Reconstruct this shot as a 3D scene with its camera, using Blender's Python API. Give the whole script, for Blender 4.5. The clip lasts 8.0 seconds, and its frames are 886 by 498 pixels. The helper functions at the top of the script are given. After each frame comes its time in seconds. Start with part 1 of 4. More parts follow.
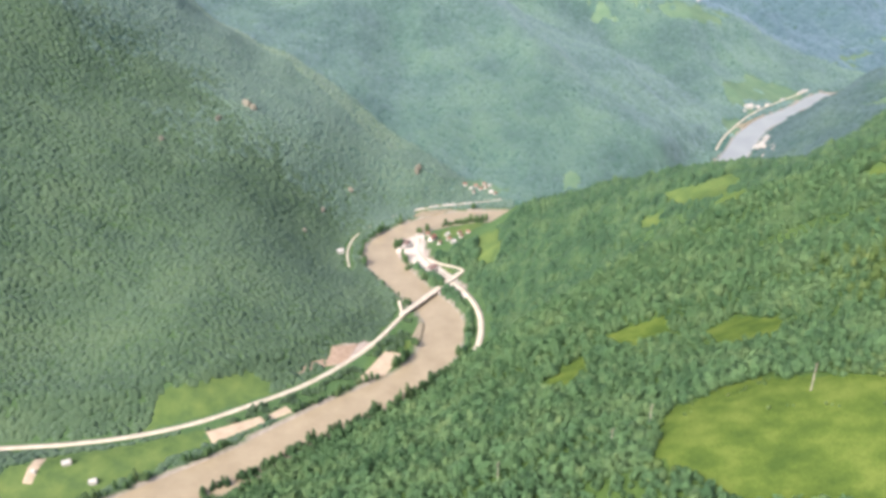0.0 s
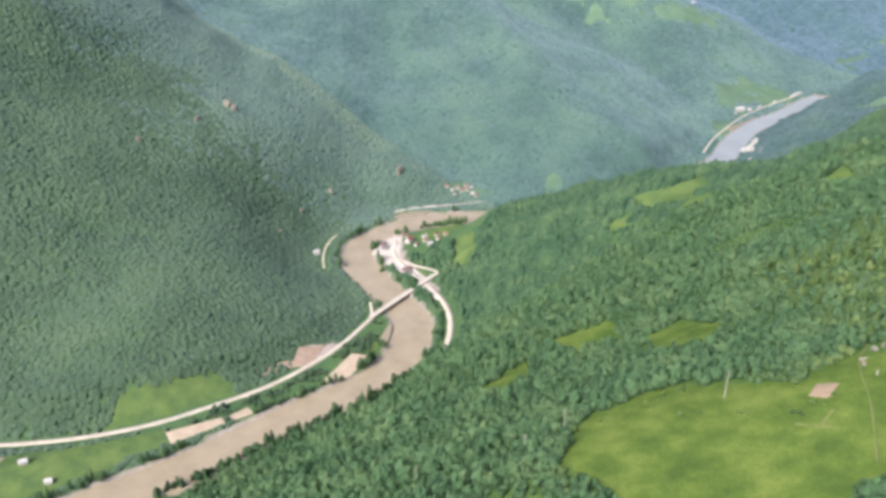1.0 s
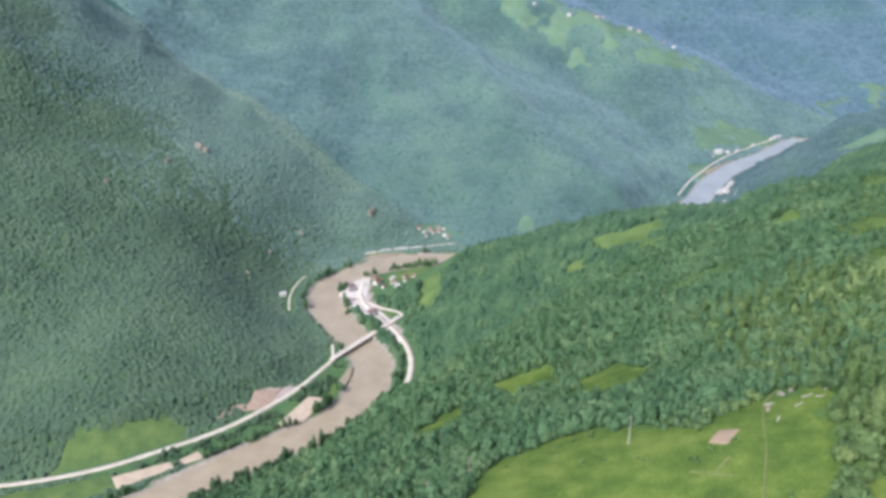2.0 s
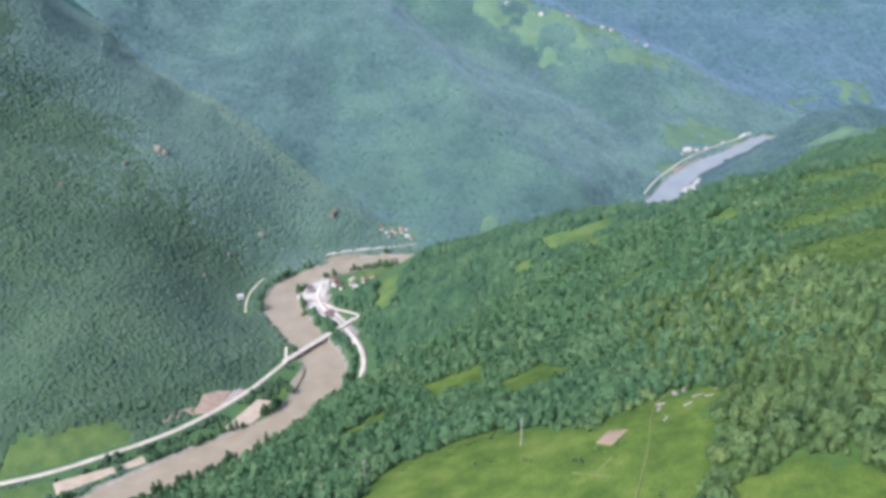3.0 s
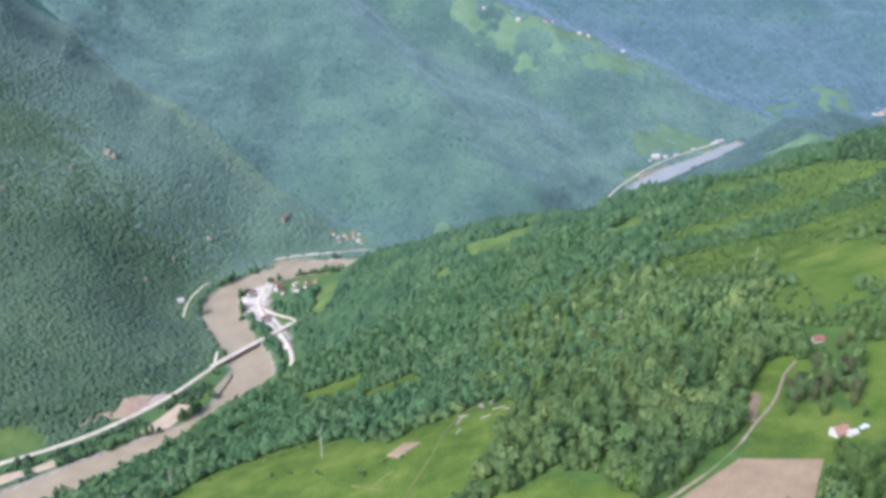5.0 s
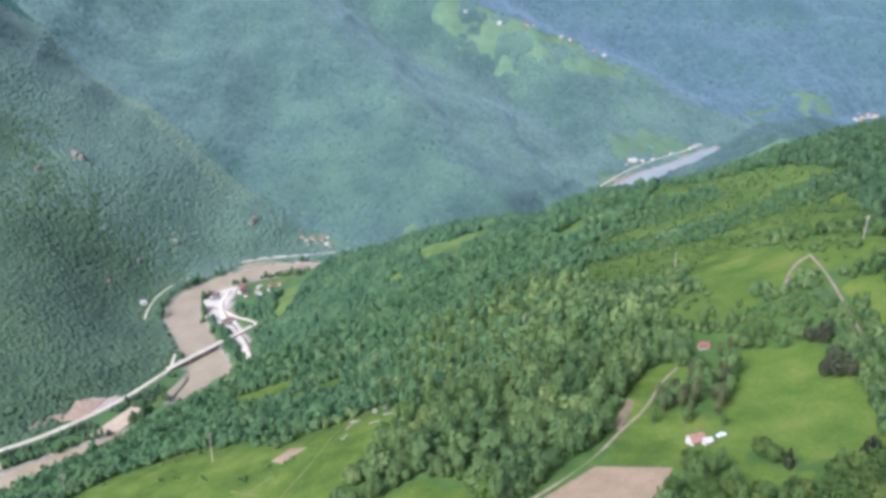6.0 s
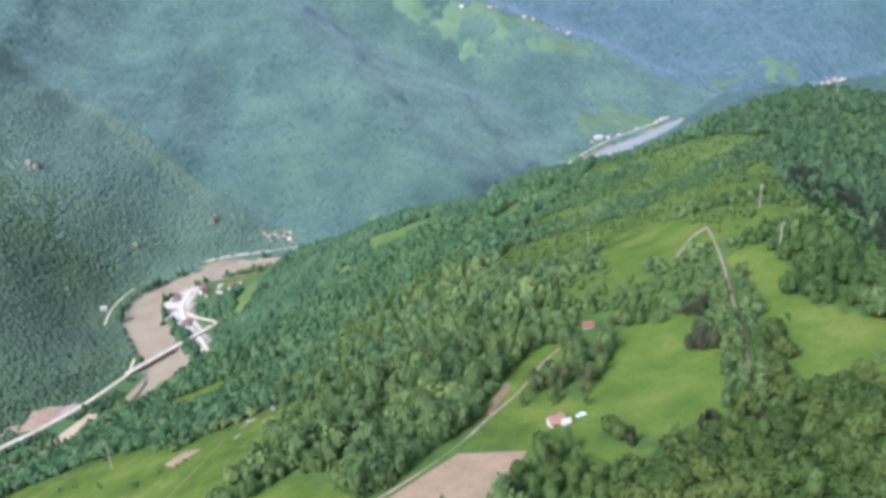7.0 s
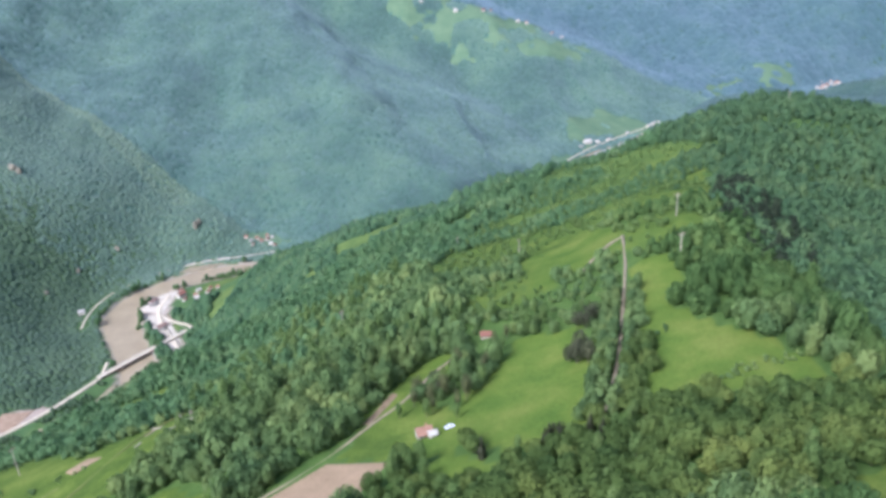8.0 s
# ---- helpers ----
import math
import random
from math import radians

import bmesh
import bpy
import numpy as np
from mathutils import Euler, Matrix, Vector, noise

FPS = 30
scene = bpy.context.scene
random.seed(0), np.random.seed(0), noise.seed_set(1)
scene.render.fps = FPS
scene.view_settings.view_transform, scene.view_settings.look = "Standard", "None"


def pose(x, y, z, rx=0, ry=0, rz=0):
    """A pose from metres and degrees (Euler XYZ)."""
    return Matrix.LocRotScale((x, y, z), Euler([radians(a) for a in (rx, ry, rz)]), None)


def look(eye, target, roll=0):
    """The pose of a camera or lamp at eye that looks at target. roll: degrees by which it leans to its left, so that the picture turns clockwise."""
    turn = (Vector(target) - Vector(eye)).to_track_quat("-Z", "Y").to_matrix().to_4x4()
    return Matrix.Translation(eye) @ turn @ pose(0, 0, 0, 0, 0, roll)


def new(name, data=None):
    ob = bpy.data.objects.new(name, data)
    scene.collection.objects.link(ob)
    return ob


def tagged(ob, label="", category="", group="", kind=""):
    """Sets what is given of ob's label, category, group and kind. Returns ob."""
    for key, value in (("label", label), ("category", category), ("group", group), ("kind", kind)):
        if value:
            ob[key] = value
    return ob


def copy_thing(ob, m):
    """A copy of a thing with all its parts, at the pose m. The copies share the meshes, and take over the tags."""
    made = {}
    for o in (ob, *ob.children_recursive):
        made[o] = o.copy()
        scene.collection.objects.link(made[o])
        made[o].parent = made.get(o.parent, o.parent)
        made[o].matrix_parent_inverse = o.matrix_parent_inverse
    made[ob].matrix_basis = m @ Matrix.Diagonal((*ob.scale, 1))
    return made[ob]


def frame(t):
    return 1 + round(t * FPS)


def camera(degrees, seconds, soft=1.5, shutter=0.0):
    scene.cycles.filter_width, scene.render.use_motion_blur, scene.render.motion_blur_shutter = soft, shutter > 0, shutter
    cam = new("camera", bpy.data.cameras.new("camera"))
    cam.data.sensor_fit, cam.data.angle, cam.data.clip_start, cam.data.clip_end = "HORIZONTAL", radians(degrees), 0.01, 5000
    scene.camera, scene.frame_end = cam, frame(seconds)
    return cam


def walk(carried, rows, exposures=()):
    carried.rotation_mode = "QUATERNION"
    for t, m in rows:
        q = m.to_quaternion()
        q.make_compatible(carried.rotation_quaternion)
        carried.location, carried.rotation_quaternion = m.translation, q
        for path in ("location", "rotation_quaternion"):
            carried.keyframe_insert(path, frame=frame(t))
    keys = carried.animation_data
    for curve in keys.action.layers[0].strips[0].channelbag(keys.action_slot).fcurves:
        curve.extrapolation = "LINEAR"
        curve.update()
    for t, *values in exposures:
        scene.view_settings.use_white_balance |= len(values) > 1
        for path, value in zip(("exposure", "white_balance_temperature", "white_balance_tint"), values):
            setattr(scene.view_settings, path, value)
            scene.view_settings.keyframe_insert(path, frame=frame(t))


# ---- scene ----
cam = camera(57.1, 8.0, soft=3.6)
PATH = [
    (0, (2.32, -2.60, 400.59), (-2.58, 87.21, 356.89), -0.1),
    (0.5, (21.53, -0.36, 400.60), (16.08, 87.19, 352.59), 0.4),
    (1, (40.73, 1.85, 400.60), (34.48, 91.64, 357.01), -0.1),
    (1.5, (59.91, 4.03, 400.59), (52.96, 95.21, 360.13), 0.1),
    (2.8, (109.71, 9.63, 400.65), (103.86, 101.90, 362.54), -0.5),
    (3, (117.39, 10.48, 400.66), (111.69, 102.39, 361.65), -0.4),
    (3.5, (136.66, 12.62, 400.67), (130.36, 104.84, 362.51), 0),
    (4, (156.03, 14.81, 400.66), (148.33, 106.68, 361.91), -0.1),
    (4.5, (175.48, 17.08, 400.66), (169.53, 109.04, 361.81), -0.5),
    (4.7, (183.29, 18.01, 400.66), (176.24, 109.78, 361.57), -0.7),
    (5.8, (226.37, 23.11, 400.66), (220.02, 116.25, 364.81), 0.6),
    (6, (234.21, 24.01, 400.66), (227.11, 116.16, 362.46), 0),
    (6.5, (253.77, 26.25, 400.68), (246.67, 117.71, 360.87), -2.2),
    (7, (273.20, 28.23, 400.69), (266.85, 119.74, 360.89), -3.1),
    (7.5, (292.63, 29.92, 400.68), (285.94, 121.68, 361.49), -3.4),
    (8, (312.00, 31.46, 400.62), (304.25, 123.04, 361.23), -3.3),
]
EXPOSURES = [(0.0, 1.35, 5700, 20), (1.0, 1.15, 5450, 21), (3.0, 1.0, 4940, 21), (8.0, 1.09, 4980, 21)]
walk(cam, [(t, look(eye, target, roll)) for t, eye, target, roll in PATH], EXPOSURES)


# the plan below is drawn in paces, and laid out in metres at the end
PACE = 0.63

# ---- daylight through thin cloud ----
world = bpy.data.worlds.new("sky")
scene.world = world
world.use_nodes = True
sky = world.node_tree.nodes.new("ShaderNodeTexSky")
sky.sky_type, sky.sun_disc = "NISHITA", False
sky.sun_elevation, sky.sun_rotation = radians(43), radians(-145)
sky.air_density, sky.dust_density, sky.ozone_density = 1.0, 5.0, 1.0
world.node_tree.links.new(sky.outputs["Color"], world.node_tree.nodes["Background"].inputs["Color"])
world.node_tree.nodes["Background"].inputs["Strength"].default_value = 0.138
sun = new("sun", bpy.data.lights.new("sun", "SUN"))
sun.data.energy, sun.data.angle, sun.data.color = 2.3, radians(18), (1.0, 0.96, 0.88)
sun.matrix_world = look((-0.48, -0.56, 0.68), (0, 0, 0))


# ---- materials ----
def material(name, rough_=0.9, sheen=0.0, sheen_tint=(1, 1, 1), gloss=0.3):
    """A new node material: its nodes, its links and its surface."""
    m = bpy.data.materials.new(name)
    m.use_nodes = True
    n, k = m.node_tree.nodes, m.node_tree.links
    b = n["Principled BSDF"]
    b.inputs["Roughness"].default_value = rough_
    b.inputs["Specular IOR Level"].default_value = gloss
    b.inputs["Sheen Weight"].default_value = sheen
    b.inputs["Sheen Roughness"].default_value = 0.7
    b.inputs["Sheen Tint"].default_value = (*sheen_tint, 1)
    return m, n, k, b


def noise_node(n, k, size, detail=4.0, roughness=0.6):
    """A noise with that many metres from lump to lump, laid in the world."""
    tex, geo = n.new("ShaderNodeTexNoise"), n.new("ShaderNodeNewGeometry")
    tex.inputs["Scale"].default_value, tex.inputs["Detail"].default_value, tex.inputs["Roughness"].default_value = 1.0 / (size * PACE), detail, roughness
    k.new(geo.outputs["Position"], tex.inputs["Vector"])
    return tex.outputs["Fac"]


def ramp(n, k, value, stops):
    r = n.new("ShaderNodeValToRGB")
    while len(r.color_ramp.elements) < len(stops):
        r.color_ramp.elements.new(0.5)
    for e, (at, colour) in zip(r.color_ramp.elements, stops):
        e.position, e.color = at, (*colour, 1)
    k.new(value, r.inputs["Fac"])
    return r.outputs["Color"]


def mixed(n, k, a, b, fac, how="MIX"):
    mix = n.new("ShaderNodeMix")
    mix.data_type, mix.blend_type = "RGBA", how
    for socket, value in ((mix.inputs[6], a), (mix.inputs[7], b), (mix.inputs[0], fac)):
        if isinstance(value, bpy.types.NodeSocket):
            k.new(value, socket)
        else:
            socket.default_value = (*value, 1) if isinstance(value, tuple) else value
    return mix.outputs[2]


def bumped(n, k, b, value, depth, strength=0.6):
    bump = n.new("ShaderNodeBump")
    bump.inputs["Distance"].default_value, bump.inputs["Strength"].default_value = depth, strength
    k.new(value, bump.inputs["Height"])
    k.new(bump.outputs["Normal"], b.inputs["Normal"])


def plain(name, low, high, size, fine, rough_=0.9, depth=0.1, gloss=0.1):
    """A surface that varies between two colours, broadly and finely."""
    m, n, k, b = material(name, rough_, gloss=gloss)
    broad, small = noise_node(n, k, size), noise_node(n, k, fine, 6)
    colour = mixed(n, k, ramp(n, k, broad, [(0.3, low), (0.7, high)]), ramp(n, k, small, [(0.25, (0.72, 0.72, 0.72)), (0.75, (1.15, 1.15, 1.15))]), 1.0, "MULTIPLY")
    k.new(colour, b.inputs["Base Color"])
    bumped(n, k, b, small, depth)
    return m


def foliage(name, dark, green, light, stand, sheen=0.0, tint=(1, 1, 1), by_thing=False, gloss=0.1, leaf=1.1, alike=0.55, spread=0.18, relief=0.5):
    """Leaves: a colour for each clump, patches of one kind of tree, and fine leafy relief."""
    # sheen and its tint stand in for haze over distant woods
    m, n, k, b = material(name, 0.75, sheen, tint, gloss)
    if by_thing:
        pick = n.new("ShaderNodeObjectInfo").outputs["Random"]
    else:
        each = n.new("ShaderNodeAttribute")
        each.attribute_name = "own"
        pick = each.outputs["Fac"]
    own = ramp(n, k, pick, [(0.0, dark), (0.45, green), (0.85, green), (1.0, light)])
    kind = ramp(n, k, noise_node(n, k, stand, 3), [(0.5 - spread, dark), (0.5, green), (0.5 + spread, light)])
    leaves = noise_node(n, k, leaf, 5, 0.75)
    colour = mixed(n, k, mixed(n, k, own, kind, alike), ramp(n, k, leaves, [(0.3, (0.78, 0.8, 0.78)), (0.7, (1.18, 1.16, 1.12))]), 1.0, "MULTIPLY")
    k.new(colour, b.inputs["Base Color"])
    bumped(n, k, b, leaves, 0.6, relief)
    through_leaf, both = n.new("ShaderNodeBsdfTranslucent"), n.new("ShaderNodeMixShader")
    k.new(colour, through_leaf.inputs["Color"])
    both.inputs["Fac"].default_value = 0.41
    k.new(b.outputs[0], both.inputs[1])
    k.new(through_leaf.outputs[0], both.inputs[2])
    k.new(both.outputs[0], n["Material Output"].inputs["Surface"])
    return m


def ground_material():
    """Grass, forest floor and bare earth, by the plan's cover of the ground."""
    m, n, k, b = material("ground cover", 0.95, gloss=0.05)
    cover, bare = n.new("ShaderNodeAttribute"), n.new("ShaderNodeAttribute")
    cover.attribute_name, bare.attribute_name = "meadow", "bare"
    grass = mixed(n, k, ramp(n, k, noise_node(n, k, 22, 6), [(0.34, (0.052, 0.084, 0.015)), (0.5, (0.082, 0.118, 0.019)), (0.66, (0.118, 0.15, 0.027))]),
                  ramp(n, k, noise_node(n, k, 1.3, 6, 0.7), [(0.3, (0.75, 0.76, 0.72)), (0.7, (1.2, 1.18, 1.15))]), 1.0, "MULTIPLY")
    floor = ramp(n, k, noise_node(n, k, 9, 6), [(0.3, (0.048, 0.085, 0.018)), (0.7, (0.078, 0.122, 0.028))])
    earth = ramp(n, k, noise_node(n, k, 6, 6), [(0.3, (0.24, 0.19, 0.14)), (0.7, (0.38, 0.31, 0.23))])
    # distance haze painted into floor and grass as a blue-green tint
    far_haze = n.new("ShaderNodeAttribute")
    far_haze.attribute_name = "far_haze"
    floor = mixed(n, k, floor, ramp(n, k, noise_node(n, k, 60, 5), [(0.3, (0.046, 0.092, 0.066)), (0.7, (0.074, 0.128, 0.088))]), far_haze.outputs["Fac"])
    grass = mixed(n, k, grass, ramp(n, k, noise_node(n, k, 40, 4), [(0.3, (0.078, 0.128, 0.068)), (0.7, (0.118, 0.168, 0.088))]), far_haze.outputs["Fac"])
    mown = n.new("ShaderNodeAttribute")
    mown.attribute_name = "mown"
    grass = mixed(n, k, grass, mixed(n, k, ramp(n, k, noise_node(n, k, 30, 5), [(0.34, (0.066, 0.11, 0.017)), (0.5, (0.093, 0.134, 0.021)), (0.66, (0.13, 0.156, 0.03))]),
                                     ramp(n, k, noise_node(n, k, 1.6, 6, 0.7), [(0.3, (0.8, 0.8, 0.76)), (0.7, (1.15, 1.14, 1.1))]), 1.0, "MULTIPLY"), mown.outputs["Fac"])
    edge = n.new("ShaderNodeMath")
    edge.operation = "MULTIPLY_ADD"
    k.new(noise_node(n, k, 7, 4), edge.inputs[0])
    edge.inputs[1].default_value = 0.5
    k.new(cover.outputs["Fac"], edge.inputs[2])
    open_ = ramp(n, k, edge.outputs[0], [(0.62, (0, 0, 0)), (0.86, (1, 1, 1))])
    colour = mixed(n, k, mixed(n, k, floor, grass, open_), earth, bare.outputs["Fac"])
    k.new(colour, b.inputs["Base Color"])
    bumped(n, k, b, noise_node(n, k, 2.2, 6), 0.5)
    return m


def water_material():
    """Brown silty water, greyer and smoother in the far reach, where sky reflection is painted in."""
    m, n, k, b = material("silty flood water", 0.28, gloss=0.35)
    b.inputs["IOR"].default_value = 1.33
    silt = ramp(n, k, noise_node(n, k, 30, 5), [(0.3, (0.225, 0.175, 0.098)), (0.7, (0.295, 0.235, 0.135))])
    # grey of the reflected sky, put into the far water's colour
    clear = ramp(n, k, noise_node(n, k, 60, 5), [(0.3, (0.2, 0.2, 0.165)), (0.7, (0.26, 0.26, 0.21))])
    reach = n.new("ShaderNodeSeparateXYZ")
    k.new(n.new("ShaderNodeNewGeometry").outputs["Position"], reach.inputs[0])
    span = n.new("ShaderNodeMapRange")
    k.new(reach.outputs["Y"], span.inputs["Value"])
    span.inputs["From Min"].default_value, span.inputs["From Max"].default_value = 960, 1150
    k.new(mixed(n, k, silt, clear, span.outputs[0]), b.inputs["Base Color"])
    bumped(n, k, b, noise_node(n, k, 5, 4), 0.15, 0.25)
    return m


GROUND, WATER = ground_material(), water_material()
LEAVES_NEAR = foliage("broad leaves", (0.074, 0.13, 0.048), (0.146, 0.212, 0.068), (0.255, 0.304, 0.09), 34, spread=0.17, alike=0.45)
LEAVES_TREE = foliage("broad leaves of single trees", (0.06, 0.1, 0.026), (0.104, 0.15, 0.036), (0.19, 0.225, 0.052), 30, by_thing=True)
LEAVES_SLOPE = foliage("beech leaves", (0.058, 0.12, 0.046), (0.106, 0.185, 0.068), (0.185, 0.255, 0.092), 45, 0.06, (0.75, 0.85, 0.75), leaf=1.6, alike=0.45)
LEAVES_BROW = foliage("young broad leaves", (0.076, 0.134, 0.05), (0.15, 0.22, 0.072), (0.262, 0.312, 0.095), 34, spread=0.17, alike=0.45)
LEAVES_TREE_WOOD = foliage("broad leaves of the hill top", (0.058, 0.108, 0.032), (0.098, 0.16, 0.044), (0.17, 0.225, 0.06), 30, alike=0.4)
# shade of the slope turned from the sun, put into darker leaves
LEAVES_EAST_SHADED = foliage("shade-darkened leaves", (0.052, 0.102, 0.044), (0.086, 0.15, 0.058), (0.142, 0.204, 0.074), 45, 0.05, (0.75, 0.85, 0.75), leaf=1.6, alike=0.45)
LEAVES_SLIM = foliage("olive brown spring leaves", (0.09, 0.1, 0.045), (0.135, 0.145, 0.06), (0.18, 0.195, 0.072), 12, by_thing=True)
LEAVES_SIDE = foliage("old beech leaves", (0.04, 0.086, 0.038), (0.07, 0.132, 0.053), (0.13, 0.195, 0.072), 38, 0.06, (0.75, 0.85, 0.75), leaf=2.2, spread=0.14)
LEAVES_DARK = foliage("dark twiggy leaves", (0.062, 0.066, 0.038), (0.085, 0.092, 0.048), (0.12, 0.125, 0.06), 15, by_thing=True)
LEAVES_PINE = foliage("dark pine needles", (0.03, 0.04, 0.022), (0.042, 0.056, 0.03), (0.06, 0.078, 0.04), 20)
LEAVES_LARCH = foliage("pale spring leaves", (0.10, 0.16, 0.045), (0.135, 0.2, 0.056), (0.185, 0.24, 0.075), 12)
# slight haze painted into the left mountain's leaf colour
LEAVES_LEFT_HAZE = foliage("haze-dulled left woods", (0.06, 0.102, 0.045), (0.084, 0.134, 0.058), (0.11, 0.162, 0.068), 110, 0.16, (0.78, 0.95, 0.82), leaf=3.0, alike=0.65, spread=0.14, relief=0.2)
# blue haze of distance painted into the leaf colour and sheen of far woods
LEAVES_MIDDLE_HAZE = foliage("haze-tinted mountain woods", (0.044, 0.092, 0.062), (0.072, 0.134, 0.086), (0.112, 0.186, 0.108), 160, 0.33, (0.74, 0.92, 0.9), leaf=9.0, alike=0.85, spread=0.15, relief=0.15)
LEAVES_SPRUCE = foliage("dark spruce woods", (0.028, 0.06, 0.046), (0.044, 0.084, 0.058), (0.08, 0.13, 0.072), 120, 0.24, (0.7, 0.9, 0.9), leaf=5.0, alike=0.7, relief=0.25)
LEAVES_FAR_HAZE = foliage("haze-blue far woods", (0.044, 0.09, 0.086), (0.06, 0.116, 0.108), (0.082, 0.146, 0.122), 180, 0.32, (0.72, 0.88, 1.0), leaf=9.0, alike=0.85, spread=0.18, relief=0.15)
# higher woods painted paler and bluer, as if deeper in haze
LEAVES_UPPER_HAZE = foliage("upper haze-tinted mountain woods", (0.07, 0.122, 0.066), (0.1, 0.158, 0.087), (0.13, 0.192, 0.102), 90, 0.28, (0.78, 0.93, 0.87), leaf=5.0, alike=0.7, spread=0.15, relief=0.2)
# light on the spur's crest, put into a paler leaf colour
LEAVES_RIB_LIT = foliage("light-painted crest woods", (0.085, 0.135, 0.06), (0.11, 0.165, 0.068), (0.145, 0.2, 0.08), 60, 0.4, (0.75, 0.9, 0.85), leaf=5.0)
LEAVES_BRIGHT = foliage("fresh yellow-green leaves", (0.11, 0.185, 0.038), (0.14, 0.22, 0.046), (0.175, 0.25, 0.055), 8, by_thing=True)
BARK = plain("bark", (0.10, 0.08, 0.06), (0.16, 0.13, 0.10), 0.6, 0.1)
ASPHALT = plain("dusty pale road", (0.40, 0.335, 0.225), (0.52, 0.445, 0.31), 9, 0.7, 0.9, 0.02)
GRAVEL = plain("pale gravel", (0.37, 0.32, 0.23), (0.54, 0.47, 0.35), 11, 0.8, 0.95, 0.1)
CONCRETE = plain("weathered concrete", (0.40, 0.36, 0.29), (0.52, 0.47, 0.39), 3, 0.3, 0.85, 0.02)
DIRT = plain("dry lane earth", (0.19, 0.155, 0.09), (0.28, 0.23, 0.14), 5, 0.5, 0.95, 0.06)
TILLED = plain("tilled pale earth", (0.225, 0.16, 0.088), (0.30, 0.215, 0.12), 14, 0.8, 0.95, 0.12)
TURNED = plain("brown turned earth", (0.165, 0.12, 0.066), (0.225, 0.165, 0.092), 5, 0.6, 0.95, 0.1)
DRY = plain("dry mown grass", (0.105, 0.128, 0.03), (0.15, 0.155, 0.045), 6, 0.6, 0.95, 0.06)
SAND = plain("pale river sand", (0.33, 0.25, 0.15), (0.44, 0.345, 0.215), 8, 0.8, 0.95, 0.1)
SCREE = plain("slipped red earth", (0.255, 0.175, 0.105), (0.365, 0.265, 0.17), 6, 1.0, 0.95, 0.3)
ROCK = plain("grey limestone", (0.15, 0.135, 0.09), (0.23, 0.21, 0.145), 5, 0.7, 0.9, 0.3)
GREY = plain("grey crushed stone", (0.13, 0.12, 0.095), (0.21, 0.195, 0.155), 4, 0.5, 0.95, 0.15)
PLASTER = plain("white house plaster", (0.40, 0.37, 0.285), (0.52, 0.48, 0.38), 3, 0.3, 0.9, 0.01)
ROOF_RED = plain("red clay roof", (0.165, 0.075, 0.05), (0.235, 0.112, 0.075), 2.5, 0.3, 0.85, 0.04)
ROOF_PALE = plain("faded clay roof", (0.22, 0.12, 0.075), (0.31, 0.18, 0.118), 2.5, 0.3, 0.85, 0.04)
ROOF_WHITE = plain("pale metal roof", (0.36, 0.33, 0.26), (0.48, 0.445, 0.36), 4, 0.4, 0.5, 0.01)
TIMBER = plain("silvered wood", (0.30, 0.26, 0.18), (0.45, 0.40, 0.29), 1.5, 0.1, 0.85, 0.01)
DOOR_BROWN = plain("brown painted wood", (0.13, 0.08, 0.05), (0.20, 0.13, 0.08), 1, 0.1, 0.7, 0.005)
PANE = plain("dark window glass", (0.03, 0.035, 0.04), (0.05, 0.055, 0.06), 1, 0.3, 0.1, 0.0, 0.6)
STEEL = plain("painted steel", (0.40, 0.40, 0.38), (0.52, 0.52, 0.50), 2, 0.2, 0.5, 0.004)
RUSTY = plain("rust brown girder steel", (0.16, 0.10, 0.075), (0.24, 0.16, 0.12), 3, 0.4, 0.8, 0.01)
PORCELAIN = plain("glazed insulator", (0.28, 0.16, 0.10), (0.36, 0.22, 0.14), 0.4, 0.1, 0.2, 0.0, 0.6)
WHITE_PAINT = plain("white car paint", (0.70, 0.70, 0.70), (0.78, 0.78, 0.78), 2, 0.4, 0.3, 0.0, 0.5)
RUBBER = plain("black rubber", (0.02, 0.02, 0.02), (0.035, 0.035, 0.035), 0.4, 0.1, 0.9, 0.0)


# ---- the form of the land ----
# lines of the plan: x, y and the ground's height above the river
RIVER = [(-760, 400), (-540, 520), (-362, 640), (-275, 714), (-218, 780), (-152, 838), (-94, 890), (-62, 945), (-50, 1010),
         (-54, 1065), (-88, 1118), (-132, 1184), (-172, 1250), (-180, 1300), (-163, 1346), (-122, 1397), (-40, 1446), (40, 1455),
         (130, 1460), (250, 1492), (390, 1560), (500, 1690), (596, 1850), (660, 1990), (728, 2095), (806, 2180), (895, 2280), (965, 2375), (1140, 2520), (1380, 2650), (1620, 2840), (1900, 3000)]
# roads of the valley floor
ROAD_WEST = [(-900, 640), (-700, 705), (-560, 728), (-485, 738), (-409, 757), (-341, 787), (-290, 824), (-230, 868), (-184, 922), (-148, 977), (-116, 1060)]
BRIDGE = [(-116, 1060), (-35, 1197)]
ROAD_EAST = [(-24, 900), (-8, 950), (5, 1004), (2, 1080), (-26, 1147), (-63, 1195), (-100, 1250), (-114, 1290), (-113, 1330), (-117, 1362), (-122, 1376)]
ROAD_RAMP = [(-35, 1197), (-27, 1212), (-42, 1223), (-68, 1233), (-98, 1258)]
ROAD_SPUR = [(-116, 1060), (-120, 1080), (-126, 1106)]
ROAD_NORTH = [(-222, 1215), (-234, 1263), (-236, 1304), (-230, 1345), (-209, 1386), (-169, 1440), (-130, 1465), (-90, 1488), (-40, 1502), (40, 1530)]
